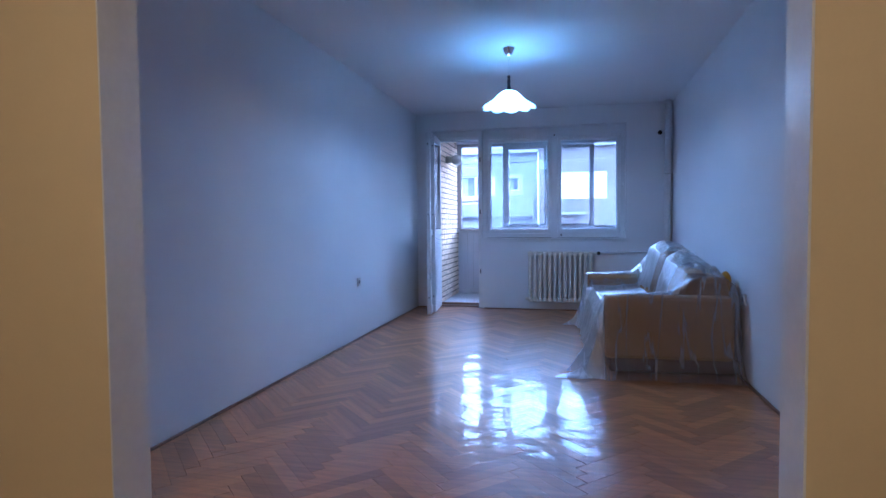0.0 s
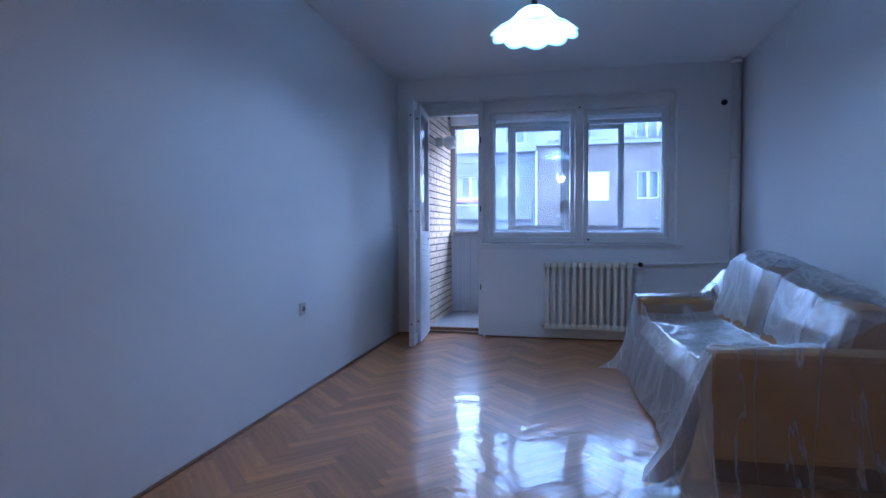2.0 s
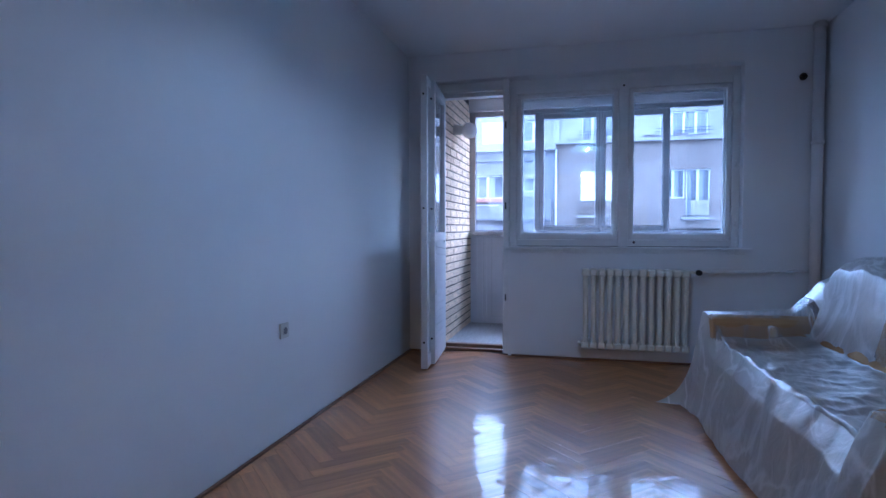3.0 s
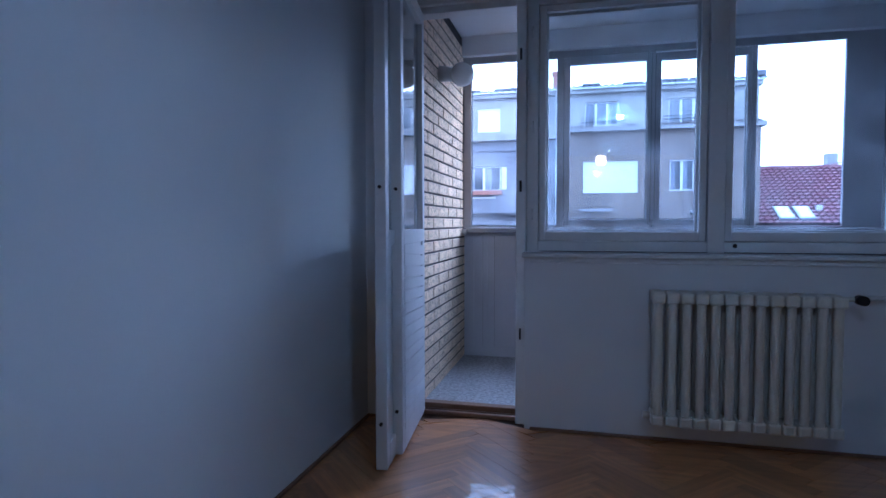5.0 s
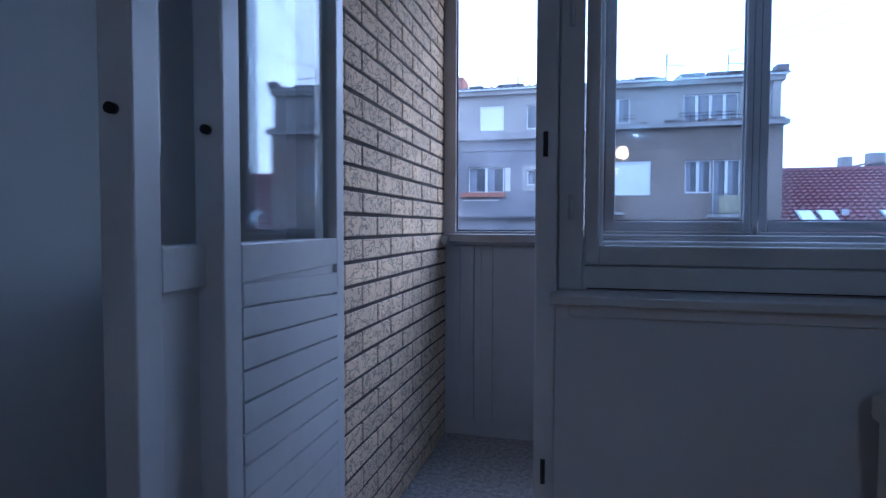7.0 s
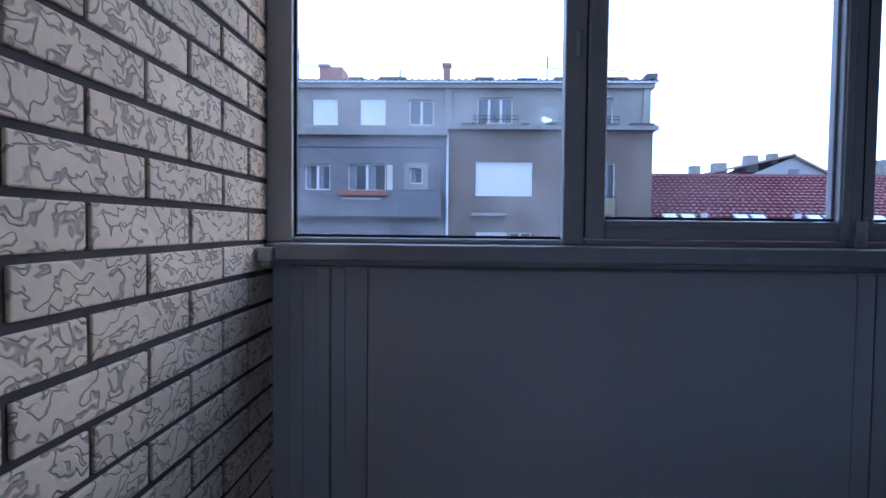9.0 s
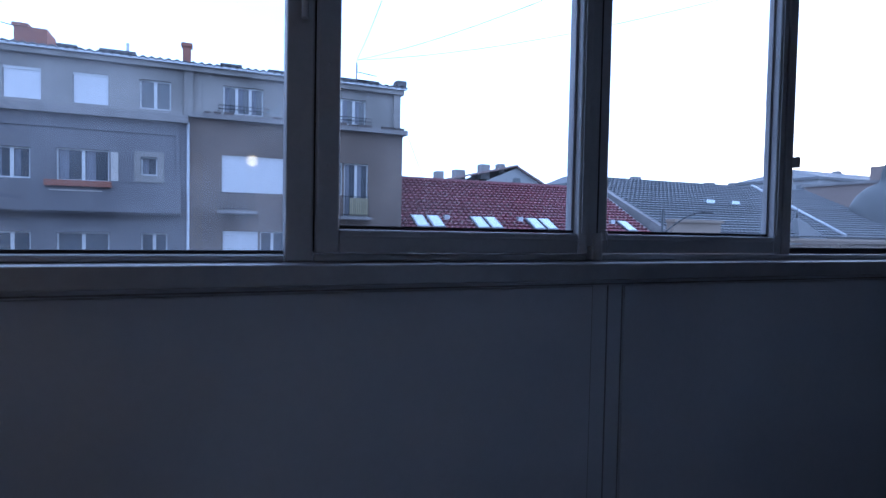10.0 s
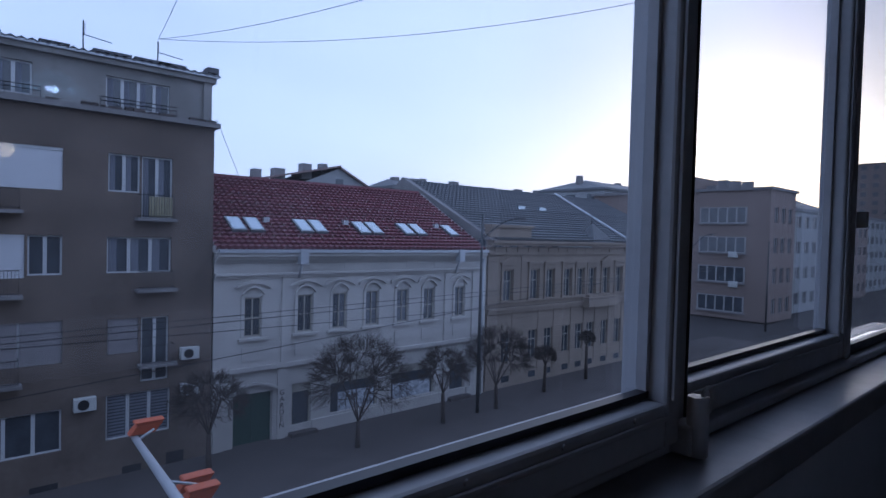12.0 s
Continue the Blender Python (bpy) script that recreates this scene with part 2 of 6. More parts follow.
def plastic_mat(name, lo, hi, gloss, rough):
    m = bpy.data.materials.new(name)
    m.use_nodes = True
    nt = m.node_tree
    nt.nodes.clear()
    out = nt.nodes.new("ShaderNodeOutputMaterial")
    tr = nt.nodes.new("ShaderNodeBsdfTransparent")
    tr.inputs[0].default_value = (0.94, 0.95, 0.97, 1)
    df = nt.nodes.new("ShaderNodeBsdfDiffuse")
    df.inputs[0].default_value = (0.80, 0.82, 0.86, 1)
    tl = nt.nodes.new("ShaderNodeBsdfTranslucent")
    tl.inputs[0].default_value = (0.80, 0.82, 0.86, 1)
    gl = nt.nodes.new("ShaderNodeBsdfGlossy")
    gl.inputs["Roughness"].default_value = rough
    tc = nt.nodes.new("ShaderNodeTexCoord")
    ns = nt.nodes.new("ShaderNodeTexNoise")
    ns.inputs["Scale"].default_value = 9
    ns.inputs["Detail"].default_value = 4
    ns.inputs["Distortion"].default_value = 1.5
    nt.links.new(tc.outputs["Object"], ns.inputs["Vector"])
    bp = nt.nodes.new("ShaderNodeBump")
    bp.inputs["Strength"].default_value = 0.6
    bp.inputs["Distance"].default_value = 0.015
    nt.links.new(ns.outputs[0], bp.inputs["Height"])
    nt.links.new(bp.outputs[0], gl.inputs["Normal"])
    mp = nt.nodes.new("ShaderNodeMapping")
    mp.inputs["Rotation"].default_value = (0.0, 0.5, 0.0)
    mp.inputs["Scale"].default_value = (9.0, 3.0, 1.1)
    n2 = nt.nodes.new("ShaderNodeTexNoise")
    n2.inputs["Scale"].default_value = 1.0
    n2.inputs["Detail"].default_value = 5
    n2.inputs["Distortion"].default_value = 0.6
    nt.links.new(tc.outputs["Object"], mp.inputs[0])
    nt.links.new(mp.outputs[0], n2.inputs["Vector"])
    sb = nt.nodes.new("ShaderNodeMath")
    sb.operation = "SUBTRACT"
    sb.inputs[1].default_value = 0.5
    ab = nt.nodes.new("ShaderNodeMath")
    ab.operation = "ABSOLUTE"
    nt.links.new(n2.outputs[0], sb.inputs[0])
    nt.links.new(sb.outputs[0], ab.inputs[0])
    mr = nt.nodes.new("ShaderNodeMapRange")
    mr.inputs["From Min"].default_value, mr.inputs["From Max"].default_value = 0.0, 0.045
    mr.inputs["To Min"].default_value, mr.inputs["To Max"].default_value = hi, lo
    nt.links.new(ab.outputs[0], mr.inputs[0])
    m0 = nt.nodes.new("ShaderNodeMixShader")
    m0.inputs[0].default_value = 0.5
    nt.links.new(df.outputs[0], m0.inputs[1])
    nt.links.new(tl.outputs[0], m0.inputs[2])
    m1 = nt.nodes.new("ShaderNodeMixShader")
    nt.links.new(mr.outputs[0], m1.inputs[0])
    nt.links.new(tr.outputs[0], m1.inputs[1])
    nt.links.new(m0.outputs[0], m1.inputs[2])
    lw = nt.nodes.new("ShaderNodeLayerWeight")
    lw.inputs[0].default_value = 0.5
    nt.links.new(bp.outputs[0], lw.inputs["Normal"])
    pw = nt.nodes.new("ShaderNodeMath")
    pw.operation = "POWER"
    pw.inputs[1].default_value = 2.5
    ma = nt.nodes.new("ShaderNodeMath")
    ma.operation = "MULTIPLY_ADD"
    ma.inputs[1].default_value = 0.7
    ma.inputs[2].default_value = gloss
    nt.links.new(lw.outputs["Facing"], pw.inputs[0])
    nt.links.new(pw.outputs[0], ma.inputs[0])
    mx = nt.nodes.new("ShaderNodeMixShader")
    nt.links.new(ma.outputs[0], mx.inputs[0])
    nt.links.new(m1.outputs[0], mx.inputs[1])
    nt.links.new(gl.outputs[0], mx.inputs[2])
    nt.links.new(mx.outputs[0], out.inputs[0])
    return m


PLASTIC = plastic_mat("thin_plastic_sheet", 0.10, 0.42, 0.06, 0.25)
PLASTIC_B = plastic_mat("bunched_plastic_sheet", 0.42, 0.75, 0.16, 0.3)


def shade_mat():
    m = bpy.data.materials.new("frosted_lit_glass")
    m.use_nodes = True
    nt = m.node_tree
    b = nt.nodes["Principled BSDF"]
    b.inputs["Base Color"].default_value = (0.75, 0.9, 0.95, 1)
    b.inputs["Roughness"].default_value = 0.3
    tc = nt.nodes.new("ShaderNodeTexCoord")
    sp = nt.nodes.new("ShaderNodeSeparateXYZ")
    nt.links.new(tc.outputs["Object"], sp.inputs[0])
    mr = nt.nodes.new("ShaderNodeMapRange")
    mr.inputs["From Min"].default_value, mr.inputs["From Max"].default_value = -0.15, -0.07
    mr.inputs["To Min"].default_value, mr.inputs["To Max"].default_value = 0.28, 0.95
    nt.links.new(sp.outputs[2], mr.inputs[0])
    b.inputs["Emission Color"].default_value = (0.52, 0.86, 1.0, 1)
    nt.links.new(mr.outputs[0], b.inputs["Emission Strength"])
    tl = nt.nodes.new("ShaderNodeBsdfTranslucent")
    tl.inputs[0].default_value = (0.8, 0.9, 0.95, 1)
    mx = nt.nodes.new("ShaderNodeMixShader")
    mx.inputs[0].default_value = 0.4
    nt.links.new(b.outputs[0], mx.inputs[1])
    nt.links.new(tl.outputs[0], mx.inputs[2])
    nt.links.new(mx.outputs[0], nt.nodes["Material Output"].inputs[0])
    return m


SHADE = shade_mat()


# ---- helpers for meshes ----
def box(bm, x0, x1, y0, y1, z0, z1, bev=0.0):
    if x0 > x1: x0, x1 = x1, x0
    if y0 > y1: y0, y1 = y1, y0
    if z0 > z1: z0, z1 = z1, z0
    v = [bm.verts.new(p) for p in ((x0, y0, z0), (x1, y0, z0), (x1, y1, z0), (x0, y1, z0),
                                   (x0, y0, z1), (x1, y0, z1), (x1, y1, z1), (x0, y1, z1))]
    fs = [bm.faces.new([v[i] for i in f]) for f in
          ((0, 3, 2, 1), (4, 5, 6, 7), (0, 1, 5, 4), (1, 2, 6, 5), (2, 3, 7, 6), (3, 0, 4, 7))]
    if bev:
        es = list({e for f in fs for e in f.edges})
        bmesh.ops.bevel(bm, geom=es, offset=bev, segments=2, affect="EDGES", profile=0.5)
    return fs


def tube(bm, p, q, r, r2=None, n=10, caps=True):
    p, q = Vector(p), Vector(q)
    r2 = r if r2 is None else r2
    d = (q - p).normalized()
    a = d.orthogonal().normalized()
    b = d.cross(a)
    ra = [bm.verts.new(p + r * (math.cos(2 * math.pi * i / n) * a + math.sin(2 * math.pi * i / n) * b)) for i in range(n)]
    rb = [bm.verts.new(q + r2 * (math.cos(2 * math.pi * i / n) * a + math.sin(2 * math.pi * i / n) * b)) for i in range(n)]
    for i in range(n):
        f = bm.faces.new((ra[i], ra[(i + 1) % n], rb[(i + 1) % n], rb[i]))
        f.smooth = True
    if caps:
        bm.faces.new(ra[::-1])
        bm.faces.new(rb)


def lathe(bm, prof, n=32, wave=None):
    rings = []
    for r, z in prof:
        ring = []
        for i in range(n):
            a = 2 * math.pi * i / n
            dr, dz = wave(a, r, z) if wave else (0, 0)
            ring.append(bm.verts.new(((r + dr) * math.cos(a), (r + dr) * math.sin(a), z + dz)))
        rings.append(ring)
    for ra, rb in zip(rings, rings[1:]):
        for i in range(n):
            f = bm.faces.new((ra[i], ra[(i + 1) % n], rb[(i + 1) % n], rb[i]))
            f.smooth = True
    return rings


def part(name, bm, material, parent=None, label="", kind=""):
    bmesh.ops.recalc_face_normals(bm, faces=bm.faces[:])
    me = bpy.data.meshes.new(name)
    bm.to_mesh(me)
    bm.free()
    me.materials.append(material)
    ob = new(name, me)
    if parent:
        ob.parent = parent
        top = parent
        shift = Matrix.Identity(4)
        while top:
            shift = shift @ top.matrix_basis.inverted() if top.parent is None else shift
            top = top.parent
        ob.matrix_parent_inverse = shift if parent.parent is None else Matrix.Identity(4)
    if label or kind:
        tagged(ob, label, kind=kind)
    if name == "pane":
        ob.visible_shadow = False
    return ob


def boxes(name, material, parent, rows, bev=0.0, label="", kind=""):
    bm = bmesh.new()
    for r in rows:
        box(bm, *r, bev=bev)
    return part(name, bm, material, parent, label, kind)


def thing(name, at, label, category, group=""):
    e = new(name)
    e.empty_display_size = 0.1
    e.location = at
    e.matrix_basis = Matrix.Translation(at)
    return tagged(e, label, category, group)


def solid(name, material, rows, label="", category="", bev=0.0, kind="structure", group=""):
    ob = boxes(name, material, None, rows, bev)
    return tagged(ob, label, category, group, kind)


def holed(x0, x1, z0, z1, y0, y1, holes):
    """Boxes of a wall along x with rectangular openings (x0, x1, z0, z1)."""
    zs = sorted({z0, z1, *[min(max(h[2], z0), z1) for h in holes], *[min(max(h[3], z0), z1) for h in holes]})
    rows = []
    for a, b in zip(zs, zs[1:]):
        mid = (a + b) / 2
        cuts = sorted([(h[0], h[1]) for h in holes if h[2] < mid < h[3]])
        x = x0
        for c, d in cuts:
            if c > x:
                rows.append((x, c, y0, y1, a, b))
            x = max(x, d)
        if x < x1:
            rows.append((x, x1, y0, y1, a, b))
    return rows


# ---- the flat: walls, ceiling, floor ----
XL, XR, YF, YB, CH = -0.262, 3.02, 6.50, 12.20, 2.63
solid("wall_west", WALL, [(XL - 0.15, XL, YF - 0.15, 12.5, -0.2, 2.8)], "plain white painted room wall with a wood skirting")
solid("wall_east", WALL, [(XR, XR + 0.15, YF - 0.15, 12.5, -0.2, 2.8)], "plain white painted room wall behind the sofa")
solid("wall_south", WALL, holed(XL, XR, 0, CH, YF - 0.07, YF, [(0.28, 2.42, -1, 2.15)]), "white wall with the wide opening to the hall")
solid("wall_hall_side", HALLW, holed(-1.6, 4.2, 0, CH, YF - 0.165, YF - 0.072, [(0.28, 2.42, -1, 2.15)]), "yellow hall wall round the wide opening")
solid("trim_opening", FRAME, [(0.28, 0.287, YF - 0.17, YF + 0.004, 0, 2.143), (2.413, 2.42, YF - 0.17, YF + 0.004, 0, 2.143),
                              (0.28, 2.42, YF - 0.17, YF + 0.004, 2.143, 2.15)], "white reveal of the wide opening")
solid("wall_north", WALL, holed(XL, XR, 0, CH, YB, 12.40, [(-0.06, 0.63, -1, 2.40), (0.63, 2.47, 0.93, 2.40)]),
      "white wall with the balcony door and the wide window")
solid("ceiling", CEIL, [(XL - 0.15, XR + 0.15, YF - 0.15, 12.5, CH, CH + 0.2)], "plain white painted ceiling")
solid("floor", SLAB, [(-1.6, 4.2, 2.0, 12.42, -0.2, -0.012)], "dark bedding under the parquet")
# the hall behind
solid("wall_hall_west", HALLW, [(-1.75, -1.6, 2.0, YF - 0.07, -0.2, 2.8)], "plain yellow hall wall")
solid("wall_hall_east", HALLW, [(4.2, 4.35, 2.0, YF - 0.07, -0.2, 2.8)], "plain yellow hall wall")
solid("wall_hall_south", HALLW, [(-1.75, 4.35, 1.85, 2.0, -0.2, 2.8)], "plain yellow hall wall")
solid("ceiling_hall", CEIL, [(-1.75, 4.35, 1.85, YF - 0.15, CH, CH + 0.2)], "plain hall ceiling")
# skirting
def skirting():
    bm = bmesh.new()
    for x0, x1, y0, y1 in ((XL, XL + 0.018, YF, YB), (XR - 0.018, XR, YF, YB), (0.66, XR - 0.02, YB - 0.018, YB),
                           (XL + 0.02, -0.06, YB - 0.018, YB)):
        box(bm, x0, x1, y0, y1, 0.0, 0.015, bev=0.005)
    ob = part("baseboard", bm, WOODTRIM)
    tagged(ob, "low dark brown wood quarter-round skirting", "baseboard", kind="structure")


skirting()
# soffit above the recess
solid("window_1_sill", FRAME, [(0.615, 2.53, 12.165, 12.30, 0.925, 0.945), (0.66, 2.49, 12.19, 12.199, 0.895, 0.925)],
      "white painted wooden board under the window", "window sill", bev=0.003)


# ---- balcony shell ----
BX, PY, BZ = 2.92, 13.70, 0.02
solid("balcony_floor", TERRAZZO, [(-0.3, 3.0, 12.412, 13.85, -0.15, BZ)], "speckled grey terrazzo balcony floor")
solid("balcony_ceiling", CEIL, [(-0.3, 3.0, 12.412, 13.85, 2.56, 2.75)], "white painted balcony ceiling")
solid("balcony_beam", CEIL, [(-0.0, BX, 13.60, 13.82, 2.41, 2.558)], "white beam over the balcony glazing")
solid("wall_balcony_west", MORTAR, [(-0.05, -0.006, 12.352, 12.4115, 0.0, 2.39), (-0.25, -0.006, 12.412, 13.85, -0.15, 2.56)], "dark mortar bed of the brick wall")
BRICKWALL = bpy.data.objects["wall_balcony_west"]
solid("wall_balcony_east", DARKWALL, [(BX, BX + 0.25, 12.412, 13.745, -0.15, 2.56)], "dark brown rough-rendered balcony wall")
solid("wall_balcony_south", MORTAR, holed(0.0, BX, BZ, 2.56, 12.402, 12.41, [(-0.06, 0.63, -1, 2.36), (0.63, 2.50, 0.93, 2.36)]),
      "rough brown outer face of the room wall")


# ---- balcony glazing ----
def glazing():
    g = thing("balcony_glazing", (0, PY, 1.05), "grey painted metal balcony glazing with five uprights", "window")
    F0, F1 = 13.652, 13.694
    boxes("glazing_frame", ALU, g, [
        (0.0, 0.065, F0, F1, 1.065, 2.41), (0.733, 0.786, F0, F1, 1.065, 2.41), (1.416, 1.45, F0, F1, 1.065, 2.41),
        (2.098, 2.130, F0 + 0.012, F1 + 0.012, 1.065, 2.41), (2.68, 2.92, F0 + 0.01, F1, 1.065, 2.41),
        (0.065, 2.68, F0, F1, 2.36, 2.41), (0.065, 0.733, F0, F1, 1.065, 1.078), (0.786, 2.68, F0, F1, 1.065, 1.08)], 0.004)
    # casements two and three stand proud of the frame
    for a, b, c, w, y in ((0.788, 1.414, F0 - 0.012, 0.028, F0 + 0.020), (1.452, 2.096, F0 + 0.015, 0.030, F0 + 0.048)):
        la, e = (0.045, F1) if a < 1 else (0.036, F1 + 0.016)
        s = boxes("casement", ALU, g, [(a, a + la, c, e, 1.082, 2.355), (b - w, b, c, e, 1.082, 2.355),
                                       (a + la, b - w, c, e, 1.082, 1.128), (a + la, b - w, c, e, 2.30, 2.355)], 0.004,
                  "grey metal opening casement")
        boxes("bead", IRON, s, [(a + la + 0.001, b - w - 0.001, y - 0.012, y, 1.129, 1.136)])
        boxes("glazing_strip", ALU, s, [(b - w - 0.007, b - w - 0.001, y - 0.012, y - 0.001, 1.137, 2.299)])
        boxes("rail_rib", ALU, s, [(a + la, b - w, c - 0.004, c - 0.0005, 1.112, 1.117)], 0.001)
        boxes("rail_rib", ALU, s, [(b - w + 0.006, b - w + 0.010, c - 0.004, c - 0.0005, 1.13, 2.299)], 0.001)
        boxes("pane", GLASSB, s, [(a + la, b - w, y, y + 0.004, 1.128, 2.30)])
    boxes("pane", GLASSD, g, [(0.065, 0.733, F0 + 0.034, F0 + 0.038, 1.078, 2.36)])
    boxes("pane", GLASSB, g, [(2.128, 2.68, F0 + 0.034, F0 + 0.038, 1.10, 2.36)])
    for row in [(0.066, 0.732, F0 + 0.018, F0 + 0.028, 1.079, 1.086), (2.139, 2.679, F0 + 0.018, F0 + 0.028, 1.081, 1.10),
                                    (0.066, 0.072, F0 + 0.018, F0 + 0.028, 1.087, 2.359)]:
        boxes("glazing_bead", IRON, g, [row])
    # hinges and latches
    for x, z in ((0.765, 1.55), (0.765, 2.15)):
        bm = bmesh.new()
        tube(bm, (x, F0 - 0.008, z - 0.03), (x, F0 - 0.008, z + 0.03), 0.007)
        part("hinge", bm, ALU, g)
    bm = bmesh.new()
    tube(bm, (1.432, F0 - 0.022, 1.068), (1.432, F0 - 0.022, 1.13), 0.011)
    box(bm, 1.417, 1.449, F0 - 0.022, F0 + 0.002, 1.068, 1.10, bev=0.003)
    part("latch", bm, ALU, g, "grey metal corner latch")
    bm = bmesh.new()
    n = 14
    pts = [(1.445 + 0.011 * math.cos(2 * math.pi * i / n), F0 - 0.026, 1.125 + 0.013 * math.sin(2 * math.pi * i / n)) for i in range(n)]
    for i in range(n):
        tube(bm, pts[i], pts[(i + 1) % n], 0.0028, n=6, caps=False)
    part("latch_ring", bm, ALU, g)
    for x, y in ((1.418, F0 + 0.001), (1.447, F0 + 0.001), (2.112, F0 + 0.016), (0.786, F0 + 0.001)):
        boxes("seam", DARK, g, [(x - 0.0015, x + 0.0015, y - 0.003, y + 0.001, 1.085, 2.35)])
    boxes("stay", SEAM, g, [(2.122, 2.134, F0 - 0.006, F0 + 0.011, 1.325, 1.355)], 0.002, "dark window catch")
    spots = [(a + (b - a) * (k + 0.5) / 5, F0 - 0.012, 1.122) for a, b in ((0.84, 1.38),) for k in range(5)]
    spots += [(x, F0 - 0.012, 1.25 + k * 0.19) for x in (0.811, 1.40) for k in range(6)]
    spots += [(2.70, F0 + 0.01, 1.2 + k * 0.2) for k in range(6)]
    for q in spots:
        bm = bmesh.new()
        tube(bm, q, (q[0], q[1] - 0.002, q[2]), 0.0028, 0.002, n=8)
        part("screw", bm, ALU, g)
    p = thing("balcony_parapet", (0, PY, BZ), "grey metal-clad balcony parapet with framed panels", "balustrade")
    boxes("parapet_core", PANEL, p, [(0.0, BX, PY, 13.80, BZ, 1.03)])
    boxes("cap", CAPM, p, [(0.042, 2.862, 13.588, 13.80, 1.024, 1.064), (0.0, 0.041, 13.64, 13.80, 1.032, 1.064), (2.863, BX, 13.64, 13.80, 1.032, 1.064)], 0.004, "grey metal cap, scratched")
    for a, b in ((0.25, 1.47), (1.57, 2.72)):
        boxes("panel", PANEL, p, [(a, b, PY - 0.008, PY - 0.001, 0.10, 1.0)], 0.002)
    boxes("panel", PANEL, p, [(0.115, 0.15, PY - 0.008, PY - 0.001, BZ + 0.01, 1.0)], 0.002)
    boxes("panel", PANEL, p, [(0.155, 0.19, PY - 0.006, PY - 0.001, BZ + 0.01, 1.0)], 0.002)
    boxes("panel", PANEL, p, [(0.045, 0.08, PY - 0.008, PY - 0.001, BZ + 0.01, 1.0)], 0.002)
    for row in [(1.4725, 1.4745, PY - 0.003, PY - 0.0005, 0.1, 1.0), (1.5655, 1.5675, PY - 0.003, PY - 0.0005, 0.1, 1.0),
                                   (1.52, 1.5225, PY - 0.003, PY - 0.0005, 0.05, 1.0), (0.1515, 0.1535, PY - 0.003, PY - 0.0005, 0.1, 1.0),
                                   (0.2465, 0.2485, PY - 0.003, PY - 0.0005, 0.1, 1.0)]:
        boxes("joint_strip", SEAM, p, [row])
    boxes("rail_seam", SEAM, p, [(0.045, 2.88, PY - 0.004, PY - 0.0005, 1.003, 1.006)])
    boxes("edge_trim", PANEL, p, [(2.74, 2.77, PY - 0.012, PY - 0.001, BZ + 0.01, 1.0), (2.79, 2.82, PY - 0.012, PY - 0.001, BZ + 0.01, 1.0)], 0.003)
    for x0, x1 in ((0.005, 0.038), (2.865, 2.918)):
        c = boxes("cable_clip", SOCKET, None, [(x0, x1, 13.575, 13.621, 1.022, 1.054), (x0 + 0.006, x1 - 0.006, 13.585, 13.62, 1.008, 1.0215)], 0.003)
        tagged(c, "small white plastic cable clip on the balcony wall", "clip")


glazing()


